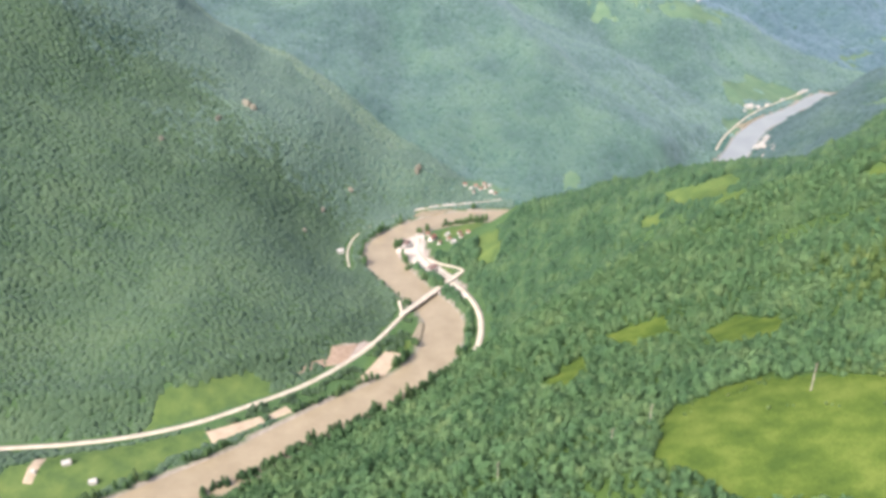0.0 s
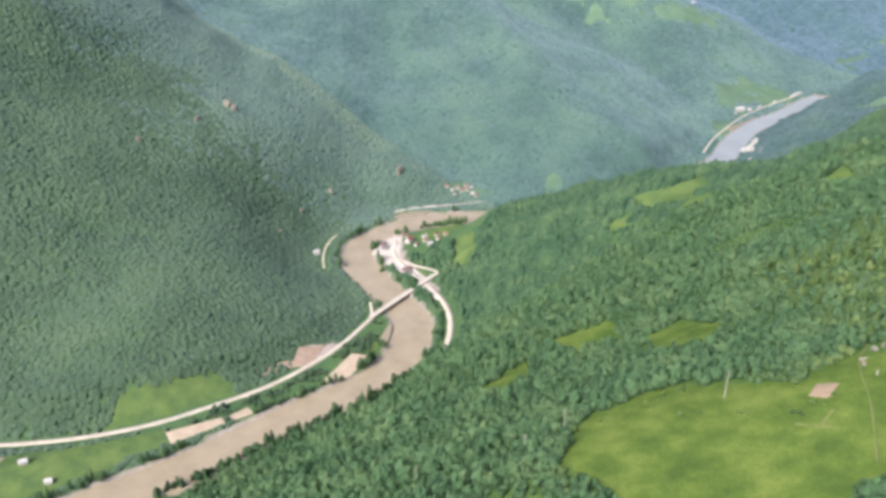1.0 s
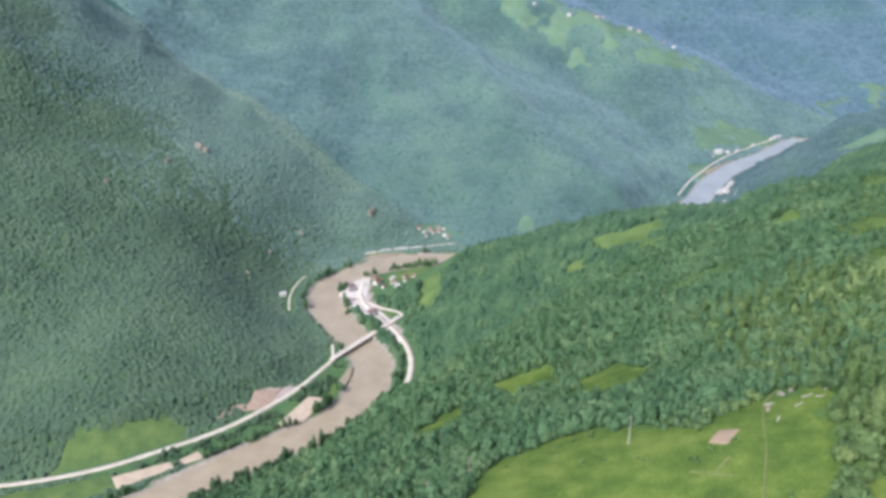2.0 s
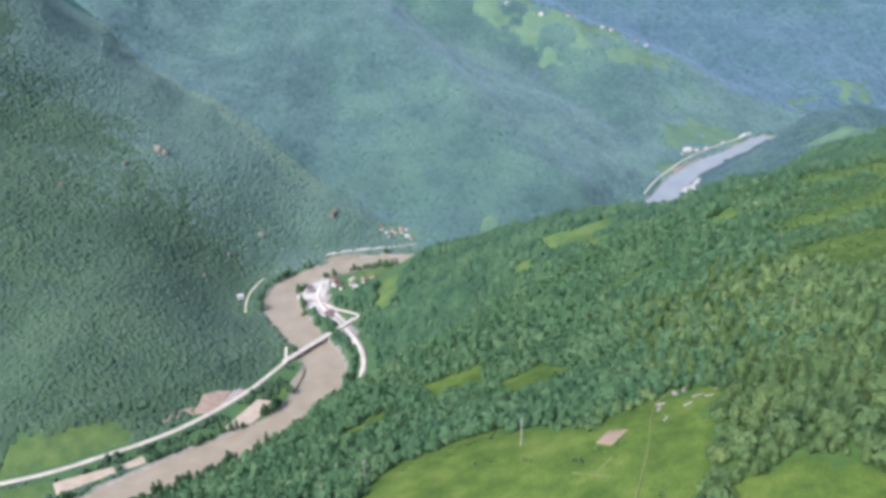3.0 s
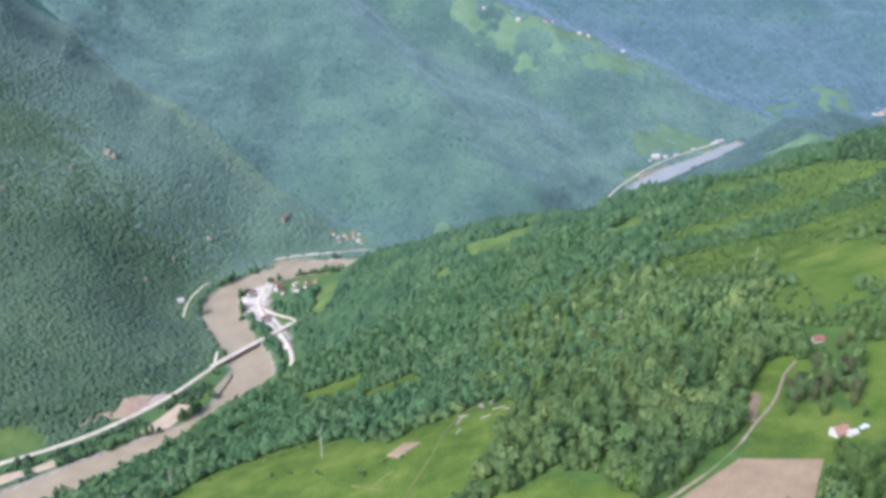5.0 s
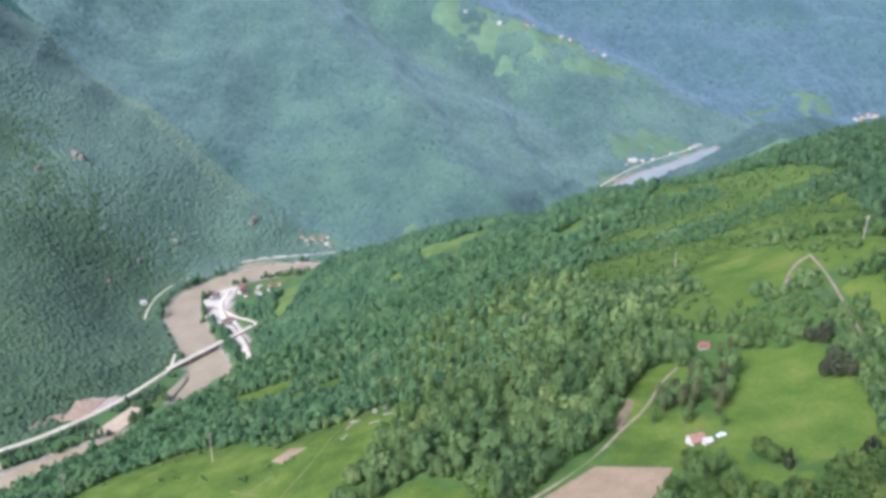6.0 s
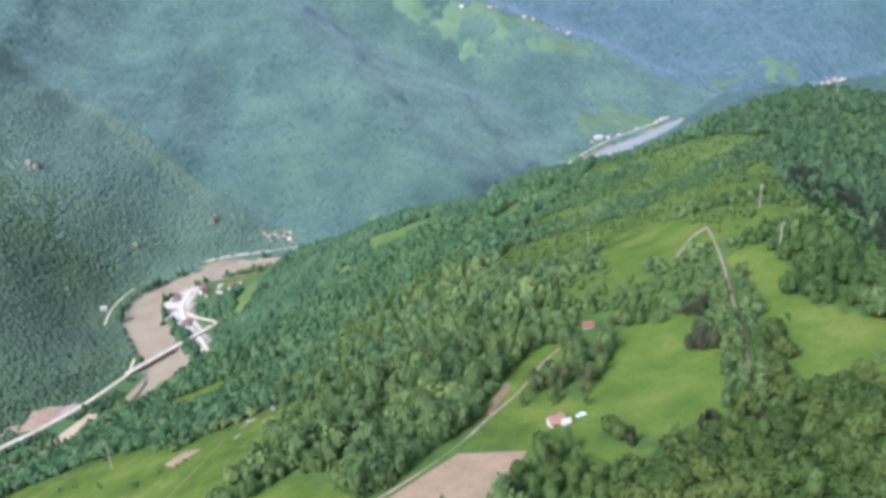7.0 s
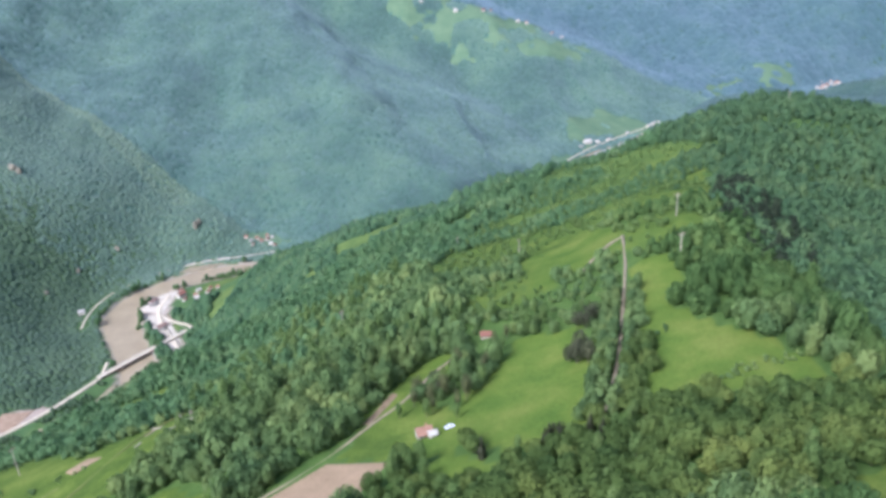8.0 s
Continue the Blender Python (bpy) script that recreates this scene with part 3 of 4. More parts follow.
def cover(x, y):
    """Where the ground is meadow: 1, fading to 0 at the edges."""
    out = np.zeros(np.shape(x))
    far = y > 1500
    wx, wy = x + np.where(far, 60 * rough(x, y, 90, 1.0), 4 * rough(x, y, 22, 1.0)), y + np.where(far, 50 * rough(x, y, 70, 2.0), 4 * rough(x, y, 19, 2.0))
    for ring in MEADOWS:
        p = np.array(ring)
        near = (x > p[:, 0].min() - 20) & (x < p[:, 0].max() + 20) & (y > p[:, 1].min() - 20) & (y < p[:, 1].max() + 20)
        if near.any():
            out[near] = np.maximum(out[near], inside(wx[near], wy[near], ring) & ((y[near] < 1680) | (rough(x[near], y[near], 60, 4.0) > np.where(y[near] > 2600, -0.05, -0.5))))
    scrubby = inside(x, y, SCRUBBY) & (rough(0.5 * x, y, 40, 6.0) > 0.0)
    return np.maximum(out, 0.55 * scrubby)


def is_open(x, y):
    """Where no wood grows."""
    out = cover(x, y) > 0.4
    d, place = off_line(x, y, RIVER_LINE)
    out |= (d < river_half(place) + 9) & (y < 2440)
    for line, width in ROADS:
        out |= off_line(x, y, line)[0] < width / 2 + (4.0 if width > 6 else 2.5)
    for ring in [YARD, SLIP, VERGE, CLEAR] + [q[1] for q in PLOTS]:
        p = np.array(ring, float)
        mid = p.mean(0)
        out |= inside(x, y, [tuple(mid + (q - mid) * 1.15) for q in p])
    return out


# ---- the ground, one sheet ----
def spaced(stops):
    out = []
    for (a, s), (b, e) in zip(stops, stops[1:]):
        v = a
        while v < b:
            out.append(v)
            v += s + (e - s) * (v - a) / (b - a)
    return np.array(out + [stops[-1][0]])


gx = spaced([(-3200, 120), (-1100, 28), (-420, 9), (90, 7), (110, 6), (655, 6), (700, 11), (1500, 16), (3800, 110)])
gy = spaced([(-1800, 130), (120, 10), (230, 6), (700, 6), (760, 8), (1600, 11), (2600, 20), (4300, 28), (4900, 60)])
GX, GY = (g.ravel() for g in np.meshgrid(gx, gy))
GZ = height(GX, GY)
nx, ny = len(gx), len(gy)
index = np.arange(nx * ny).reshape(ny, nx)
quads = np.stack([index[:-1, :-1], index[:-1, 1:], index[1:, 1:], index[1:, :-1]], -1).reshape(-1, 4)
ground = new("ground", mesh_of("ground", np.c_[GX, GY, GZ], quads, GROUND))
tagged(ground, "steep valley sides with meadows and forest floor", "ground", kind="structure")
fade = cover(GX, GY)
ground.data.attributes.new("meadow", "FLOAT", "POINT").data.foreach_set("value", fade.astype(np.float32))
# painted haze: full beyond 1500, slight in the left valley and up the hill
ground.data.attributes.new("far_haze", "FLOAT", "POINT").data.foreach_set("value", np.where(GY > 1500, 1.0, np.where(GX < -150, 0.25, 0.25 * np.clip((GY - 700) / 400, 0, 1))).astype(np.float32))
ground.data.attributes.new("mown", "FLOAT", "POINT").data.foreach_set("value", (fade * (GX > 455) * (GX < 640) * (GY > 285) * (GY < 600)).astype(np.float32))
bare = inside(GX, GY, YARD).astype(np.float32) + inside(GX, GY, SLIP)
bank, bank_at = off_line(GX, GY, RIVER_LINE)
bare = np.maximum(bare, 0.8 * ((bank < river_half(bank_at) + 5) & (GY < 2420)))
ground.data.attributes.new("bare", "FLOAT", "POINT").data.foreach_set("value", np.clip(bare, 0, 1).astype(np.float32))



def lie(x, y):
    """The height of the laid ground at places of the plan."""
    i = np.clip(np.searchsorted(gx, x) - 1, 0, nx - 2)
    j = np.clip(np.searchsorted(gy, y) - 1, 0, ny - 2)
    u, v = (x - gx[i]) / (gx[i + 1] - gx[i]), (y - gy[j]) / (gy[j + 1] - gy[j])
    h = GZ.reshape(ny, nx)
    return (h[j, i] * (1 - u) + h[j, i + 1] * u) * (1 - v) + (h[j + 1, i] * (1 - u) + h[j + 1, i + 1] * u) * v


p = along(RIVER_LINE[RIVER_LINE[:, 1] < 2420], 15)
way = np.gradient(p, axis=0)
way /= np.linalg.norm(way, axis=1)[:, None]
half = river_half(np.r_[0, np.cumsum(np.linalg.norm(np.diff(p, axis=0), axis=1))]) + 3
cross = np.linspace(-1, 1, 9)
verts = np.concatenate([np.c_[p + np.stack([-way[:, 1], way[:, 0]], 1) * (half * c)[:, None], np.full(len(p), 0.6)] for c in cross])
n = len(p)
faces = [(r * n + i, (r + 1) * n + i, (r + 1) * n + i + 1, r * n + i + 1) for r in range(8) for i in range(n - 1)]
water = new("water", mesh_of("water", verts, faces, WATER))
if water.data.polygons[0].normal.z < 0:
    water.data.flip_normals()
tagged(water, "broad bending river of brown silty flood water", "river", kind="structure")

# ---- roads, lanes and fields ----
for name, line, width, mat, label in (
        ("road_west", ROAD_WEST, 7, ASPHALT, "pale dusty main road along the river"), ("road_east", ROAD_EAST, 9, ASPHALT, "pale road curving along the far river bank"),
        ("road_ramp", ROAD_RAMP, 6, ASPHALT, "pale loop road from the bridge to the yard"), ("road_spur", ROAD_SPUR, 5, ASPHALT, "short pale side road at the bridge end"),
        ("road_north", ROAD_NORTH, 3.6, ASPHALT, "narrow pale road between woods and river"), ("road_far", ROAD_FAR, 4.5, ASPHALT, "pale road along the far reach of the river"), ("lane_field", LANE_FIELD, 1.4, DIRT, "earth lane beside a tilled field"),
        ("lane_hedge", LANE_MAIN, 1.8, DIRT, "sandy lane between hedges up the hill"), ("lane_top", LANE_TOP, 1.8, DIRT, "sandy lane on the hill top"),
        ("lane_square", LANE_SQUARE, 1.3, DRY, "grassy earth track through the meadow"), ("lane_curl", LANE_CURL, 4, DIRT, "short pale bend of a lane on the hill")):
    tagged(strip(name, line, width, mat, 0.9 if width > 4 else 0.35, 3.0 if width > 4 else 1.2), label, "road", kind="structure")
for name, ring, mat, rows, label in PLOTS:
    tagged(plot(name, ring, mat, 0.55, rows), label, "field", kind="structure")
for ring in ([(634, 1806), (690, 1866), (714, 1984), (662, 1900)], [(-153, 1280), (-145, 1338), (-104, 1356), (-98, 1264)], [(-132, 1258), (-98, 1266), (-44, 1190), (-72, 1182)], [(-62, 1170), (-38, 1180), (-14, 1122), (-38, 1118)]):
    tagged(plot("gravel_yard", ring, GRAVEL, 0.8, 0, step=1.5 if ring[0][0] < 0 else 5.0), "pale gravel yard between river and road", "yard", kind="structure")
tagged(plot("landslip", [(-206, 915), (-204, 952), (-170, 972), (-182, 930)], SCREE, 1.2, 0), "reddish bare earth slip above the main road", "landslip", kind="structure")
tagged(plot("landslip", [(-240, 888), (-240, 902), (-204, 934), (-204, 918)], SCREE, 1.0, 0), "reddish cut bank above the main road", "landslip", kind="structure")


# ---- woods ----
ICO = bmesh.new()
bmesh.ops.create_icosphere(ICO, subdivisions=1, radius=1.0)
ICO_V = np.array([v.co for v in ICO.verts])
ICO_F = np.array([[v.index for v in f.verts] for f in ICO.faces])
ICO.free()
ICO2 = bmesh.new()
bmesh.ops.create_icosphere(ICO2, subdivisions=2, radius=1.0)
ICO2_V = np.array([v.co for v in ICO2.verts])
ICO2_F = np.array([[v.index for v in f.verts] for f in ICO2.faces])
ICO2.free()


def leafy_form(rng, leaves, tall=1.0, wide=1.0, leaf=0.2, core=0.78, lobes=7):
    """A crown about 1 wide and tall: lobed boughs, covered with tilted sprays of leaves."""
    knobs = rng.normal(size=(lobes, 3))
    knobs[:, 2] = np.abs(knobs[:, 2]) * 0.8
    knobs /= np.linalg.norm(knobs, axis=1)[:, None]

    def reach(d):
        near = np.max(d @ knobs.T, axis=1)
        return 0.5 * (0.62 + 0.46 * np.clip((near - 0.45) / 0.55, 0, 1))

    i = np.arange(leaves) + 0.5
    up = 1 - 1.62 * i / leaves
    a = i * 2.39996 + rng.uniform(-0.3, 0.3, leaves)
    d = np.stack([np.sqrt(1 - up ** 2) * np.cos(a), np.sqrt(1 - up ** 2) * np.sin(a), up], 1)
    scale = np.array([wide, wide, tall])
    mid = d * (reach(d) * rng.uniform(0.82, 1.08, leaves))[:, None]
    face = d + rng.normal(0, 0.45, d.shape)
    face /= np.linalg.norm(face, axis=1)[:, None]
    u = np.cross(face, rng.normal(size=d.shape))
    u /= np.linalg.norm(u, axis=1)[:, None]
    w = np.cross(face, u)
    size = leaf * rng.uniform(0.7, 1.35, leaves)[:, None]
    tips = [mid + size * (math.cos(q) * u + math.sin(q) * w) * rng.uniform(0.6, 1.1, (leaves, 1)) for q in (0.0, 2.1, 4.2)]
    verts = np.stack(tips, 1).reshape(-1, 3)
    faces = np.arange(3 * leaves).reshape(-1, 3)
    if core:
        unit = ICO_V / np.linalg.norm(ICO_V, axis=1)[:, None]
        faces = np.concatenate([faces, ICO_F + len(verts)])
        verts = np.concatenate([verts, unit * (reach(unit) * core)[:, None]])
    return verts * scale + (0, 0, 0.5 * tall), faces


def conifer_form(rng, tiers=5):
    """A narrow tree of ragged drooping tiers."""
    verts, faces, at = [], [], 0
    for i in range(tiers):
        n, r, z = 9, 0.34 * (1 - i / (tiers + 0.6)), 0.1 + 0.9 * i / tiers
        ring = [(r * rng.uniform(0.6, 1.2) * math.cos(k * 6.283 / n), r * rng.uniform(0.6, 1.2) * math.sin(k * 6.283 / n), z - 0.05 * rng.uniform(0, 1.5)) for k in range(n)]
        verts += ring + [(0, 0, z + 1.25 / tiers), (0, 0, z - 0.02)]
        for k in range(n):
            faces += [(at + k, at + (k + 1) % n, at + n), (at + (k + 1) % n, at + k, at + n + 1)]
        at += n + 2
    return np.array(verts), np.array(faces)


def planted(rng, x0, x1, y0, y1, gap, keep=None):
    """Places in a stretch of the plan, unevenly about gap metres apart, where wood grows."""
    x, y = np.meshgrid(np.arange(float(x0), x1, gap), np.arange(float(y0), y1, gap * 0.9))
    x[1::2] += gap / 2
    x, y = x.ravel() + rng.uniform(-0.42, 0.42, x.size) * gap, y.ravel() + rng.uniform(-0.42, 0.42, y.size) * gap
    ok = ~is_open(x, y)
    if keep is not None:
        ok &= keep(x, y)
    return x[ok], y[ok]


def wood(name, rng, x, y, forms, wide, tall, mat, label, sink=0.12, follow=0.0, belts=0.0):
    """Many trees that nobody could count, in one mesh: each has a crown of its own shape, size and turn."""
    z, pick = lie(x, y), rng.integers(0, len(forms), len(x))
    grow = rng.uniform(0.62, 1.4, len(x)) * (1 + 0.18 * rough(x, y, 60, 3.0)) * (1 + belts * rough(0.22 * x + 0.1 * y, y, 26, 5.0)) * np.where(inside(x, y, SCRUBBY), 0.66, 1.0)
    turn = rng.uniform(0, 6.283, len(x))
    fall_x, fall_y = follow * (lie(x + 3, y) - z) / 3, follow * (lie(x, y + 3) - z) / 3
    verts, faces, own, at = [], [], [], 0
    for f, (v, q) in enumerate(forms):
        m = np.flatnonzero(pick == f)
        if not len(m):
            continue
        c, s = np.cos(turn[m])[:, None], np.sin(turn[m])[:, None]
        w, h = (grow[m] * wide)[:, None], (grow[m] * tall * rng.uniform(0.85, 1.2, len(m)))[:, None]
        vx, vy, vz = v[:, 0][None], v[:, 1][None], v[:, 2][None]
        dx, dy = w * (c * vx - s * vy), w * (s * vx + c * vy)
        out = np.stack([x[m][:, None] + dx, y[m][:, None] + dy, z[m][:, None] + h * (vz - sink) + fall_x[m][:, None] * dx + fall_y[m][:, None] * dy], -1).reshape(-1, 3)
        verts.append(out)
        own.append(np.repeat(rng.random(len(m)), len(v)))
        faces.append((q[None] + at + (np.arange(len(m)) * len(v))[:, None, None]).reshape(-1, 3))
        at += len(out)
    ob = new(name, mesh_of(name, np.concatenate(verts), np.concatenate(faces), mat))
    ob.data.attributes.new("own", "FLOAT", "POINT").data.foreach_set("value", np.concatenate(own).astype(np.float32))
    return tagged(ob, label, "woods", kind="stuff")


rng = np.random.default_rng(4)
def dome_form(rng, sides=7, rings=1):
    """The rounded top of a crown in a closed wood."""
    verts, faces = [], []
    for r in range(rings):
        wide, z = ((0.5, 0.0), (0.36, 0.62))[r] if rings == 2 else (0.5, 0.0)
        verts += [(wide * q * math.cos((k + j) * 6.283 / sides), wide * q * math.sin((k + j) * 6.283 / sides), z + dz) for k in range(sides) for q, j, dz in [(rng.uniform(0.62, 1.3), rng.uniform(-0.3, 0.3), rng.uniform(-0.2, 0.2))]]
    verts.append((rng.uniform(-0.15, 0.15), rng.uniform(-0.15, 0.15), rng.uniform(0.85, 1.15)))
    for r in range(rings - 1):
        for k in range(sides):
            a, b, n = r * sides + k, r * sides + (k + 1) % sides, sides
            faces += [(a, b, b + n), (a, b + n, a + n)]
    top = (rings - 1) * sides
    faces += [(top + k, top + (k + 1) % sides, len(verts) - 1) for k in range(sides)]
    return np.array(verts), np.array(faces)


FORMS_NEAR = [leafy_form(rng, 190, 1.15, 1.1, 0.115, 0.82) for _ in range(3)] + [leafy_form(rng, 160, 1.5, 0.78, 0.10, 0.82, 6), leafy_form(rng, 160, 1.65, 0.72, 0.10, 0.82, 6), leafy_form(rng, 170, 1.4, 0.85, 0.105, 0.82), leafy_form(rng, 150, 1.6, 0.62, 0.10, 0.82), leafy_form(rng, 170, 1.25, 0.95, 0.11, 0.82)]
FORMS_MID = [leafy_form(rng, 36, 1.15, 1.15, 0.22, 0.9, 6) for _ in range(3)] + [leafy_form(rng, 34, 1.5, 0.8, 0.2, 0.9, 5), leafy_form(rng, 36, 1.35, 0.95, 0.21, 0.9, 5), leafy_form(rng, 40, 1.4, 0.85, 0.22, 0.85, 5)]
FORMS_SLOPE = [dome_form(rng, 6, 2) for _ in range(12)]
FORMS_FAR = [dome_form(rng, 6, 1) for _ in range(10)]


def single_zone(x, y):
    return (x > 440) & (x < 622) & (y > 232) & (y < 372)


def in_view(x, y):
    """The valley and hill sides that can be seen from the air; beyond them the ground is bare of detail."""
    return (x > -0.84 * (y - 30) - 120) & (x < 470 + 0.66 * (y - 40))


def right_bank(x, y):
    """Which side of the river."""
    line = RIVER_LINE
    i = np.argmin(np.hypot(x[:, None] - line[None, :-1, 0], y[:, None] - line[None, :-1, 1]), 1)
    d = line[i + 1] - line[i]
    return d[:, 0] * (y - line[i, 1]) - d[:, 1] * (x - line[i, 0]) < 0


x, y = planted(rng, 20, 640, 200, 450, 7.6, lambda a, b: in_view(a, b) & right_bank(a, b) & ~single_zone(a, b) & (a > 40 + (b - 400) * -0.2))
x, y = x[x > 290], y[x > 290]
x2, y2 = planted(rng, 20, 640, 200, 640, 6.2, lambda a, b: ((b > 450) | (a <= 290)) & in_view(a, b) & right_bank(a, b) & ~single_zone(a, b) & (a > 40 + (b - 400) * -0.2))
low = x2 + rng.uniform(-70, 70, len(x2)) < 350 + 30 * rough(x2, y2, 60, 2.0)
wood("woods_meadow_bank", rng, x2[low], y2[low], FORMS_MID, 7.2, 7.2, LEAVES_SLOPE, "green broadleaf wood round the large meadow", 0.26, belts=0.75)
side = ~low & (x2 > 572)
wood("woods_crest", rng, x2[side], y2[side], FORMS_MID, 7.6, 7.8, LEAVES_TREE_WOOD, "green broadleaf wood along the hill's crest", 0.26, belts=0.6)
low |= side
wood("woods_hill_brow", rng, x2[~low], y2[~low], FORMS_MID, 7.6, 7.8, LEAVES_BROW, "mixed young broadleaf wood on the hill's brow", 0.26, belts=0.75)
east = x > 572
wood("woods_hill_top", rng, x[~east], y[~east], FORMS_NEAR, 9.6, 9.4, LEAVES_NEAR, "mixed green broadleaf wood on the near hill", 0.26, belts=0.75)
wood("woods_meadow_side", rng, x[east], y[east], FORMS_NEAR, 9.6, 9.0, LEAVES_TREE_WOOD, "green broadleaf wood beyond the hill meadows", 0.26, belts=0.5)
x, y = planted(rng, -340, 1000, 200, 960, 6.8, lambda a, b: in_view(a, b) & right_bank(a, b) & ~((a > 20) & (a < 640) & (b < 640) & (a > 40 + (b - 400) * -0.2)))
east = x > 600 + 0.1 * (y - 300)
wood("woods_hill_flank", rng, x[~east], y[~east], FORMS_MID, 8.0, 8.0, LEAVES_SLOPE, "dense green broadleaf wood on the hill's flank", 0.26, belts=0.75)
wood("woods_hill_east", rng, x[east], y[east], FORMS_MID, 8.0, 8.0, LEAVES_EAST_SHADED, "green wood on the hill's far slope, darkened with painted shade", 0.26, belts=0.6)
x, y = planted(rng, -340, 1150, 960, 1900, 7.6, lambda a, b: in_view(a, b) & right_bank(a, b) & (b < 1300 + 0.5 * a))
wood("woods_hill_side", rng, x, y, FORMS_SLOPE, 11.5, 9.5, LEAVES_SIDE, "dense green beech wood on the hill side", 0.12, 0.7, 0.6)
x, y = planted(rng, 500, 2100, 1300, 2900, 10, lambda a, b: in_view(a, b) & right_bank(a, b) & (b >= 1300 + 0.5 * a))
wood("woods_far_bank", rng, x, y, FORMS_FAR, 18, 6, LEAVES_SPRUCE, "far dark green wood on the river's right bank", 0.2, 0.9)
x, y = planted(rng, -1250, 60, 640, 2050, 6.0, lambda a, b: in_view(a, b) & ~right_bank(a, b) & (b < 1600 - 0.62 * (a + 60)))
# haze-paled wood mixes in towards the spur, and a light-painted stand follows its crest
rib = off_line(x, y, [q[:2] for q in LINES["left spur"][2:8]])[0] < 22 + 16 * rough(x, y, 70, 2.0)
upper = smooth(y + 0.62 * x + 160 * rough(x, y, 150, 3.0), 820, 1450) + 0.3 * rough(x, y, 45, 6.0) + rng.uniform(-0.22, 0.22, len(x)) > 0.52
wood("woods_spur_crest", rng, x[rib], y[rib], FORMS_SLOPE, 10.5, 2.1, LEAVES_RIB_LIT, "light green wood along the mountain spur, its lit crest painted in", 0.2, 0.75)
wood("woods_upper_slope", rng, x[upper & ~rib], y[upper & ~rib], FORMS_SLOPE, 10.5, 2.1, LEAVES_UPPER_HAZE, "wood mixed into the upper mountain side, paled with painted haze", 0.2, 0.75)
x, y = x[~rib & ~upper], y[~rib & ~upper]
wood("woods_left_mountain", rng, x, y, FORMS_SLOPE, 10.5, 2.1, LEAVES_LEFT_HAZE, "dense dull green wood on the steep mountain side, haze in its colour", 0.2, 0.75)
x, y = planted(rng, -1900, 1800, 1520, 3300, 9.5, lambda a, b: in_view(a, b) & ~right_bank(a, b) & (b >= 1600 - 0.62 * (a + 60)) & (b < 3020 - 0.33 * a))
wood("woods_middle_mountain", rng, x, y, FORMS_FAR, 20, 6.5, LEAVES_MIDDLE_HAZE, "wood on the mountain across the bend, tinted blue-green with haze", 0.2, 0.95)
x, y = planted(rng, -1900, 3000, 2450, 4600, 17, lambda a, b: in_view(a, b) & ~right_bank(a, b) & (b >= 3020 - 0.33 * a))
wood("woods_far_mountain", rng, x, y, FORMS_FAR, 37, 9, LEAVES_FAR_HAZE, "woods on the farthest mountain, blue haze in their colour", 0.2, 0.95)

# woods behind and below the way
x, y = planted(rng, -420, 1100, -420, 226, 17, lambda a, b: (a < 900) & (b < np.where(a > 640, 226, 192)))
wood("woods_south_slope", rng, x, y, FORMS_MID, 20, 14, LEAVES_TREE_WOOD, "broadleaf wood on the southern slope of the hill", 0.2, 0.5)

# trees along the water
banks = []
for d0, d1, side in ((3, 9, 1), (2, 8, -1)):
    q = along(RIVER_LINE[:70], 5.5)
    g = np.gradient(q, axis=0)
    g /= np.linalg.norm(g, axis=1)[:, None]
    run = np.r_[0, np.cumsum(np.linalg.norm(np.diff(q, axis=0), axis=1))]
    off = river_half(run) + rng.uniform(d0, d1, len(q))
    b = q + side * np.stack([-g[:, 1], g[:, 0]], 1) * off[:, None] + rng.uniform(-2, 2, q.shape)
    banks.append(b[rough(b[:, 0], b[:, 1], 60, 5.0) > (0.02 if side > 0 else 0.16)])
banks = np.concatenate(banks)
clear = np.ones(len(banks), bool)
for line, width in ROADS:
    clear &= off_line(banks[:, 0], banks[:, 1], line)[0] > width / 2 + 2
for ring in [q[1] for q in PLOTS]:
    clear &= ~inside(banks[:, 0], banks[:, 1], ring)
shore = along([(-74, 1400), (-40, 1414), (8, 1428)], 4.5) + rng.uniform(-2, 2, (len(along([(-74, 1400), (-40, 1414), (8, 1428)], 4.5)), 2))
clumps = np.concatenate([np.array(c) + rng.uniform(-5, 5, (k, 2)) for c, k in (((-149, 1296), 4), ((-150, 1304), 3), ((-122, 1222), 3), ((-127, 1238), 3), ((-118, 1370), 4), ((-104, 1374), 3), ((-66, 1152), 4), ((-92, 1180), 4), ((-12, 1012), 5), ((-20, 940), 6), ((-46, 900), 6), ((-84, 862), 5))])
clear &= ~((banks[:, 0] > -160) & (banks[:, 0] < -40) & (banks[:, 1] > 1140) & (banks[:, 1] < 1300) & (rng.random(len(banks)) < 0.6) & right_bank(banks[:, 0], banks[:, 1]))
banks = np.concatenate([banks[clear], shore, clumps])
wood("riverside_trees", rng, banks[:, 0], banks[:, 1], FORMS_NEAR, 7.0, 9.5, LEAVES_SLOPE, "dark green trees lining the river banks")

q = along([(-300, 668), (-244, 712), (-190, 762), (-132, 812), (-74, 868), (-42, 908)], 5.0)
q = q + rng.uniform(-4, 4, q.shape)
q = q[rough(q[:, 0], q[:, 1], 40, 7.0) > -0.35]
wood("tall_bank_trees", rng, q[:, 0], q[:, 1], FORMS_NEAR, 7.5, 11.5, LEAVES_EAST_SHADED, "tall dark trees on the river's wooded bank", 0.15)

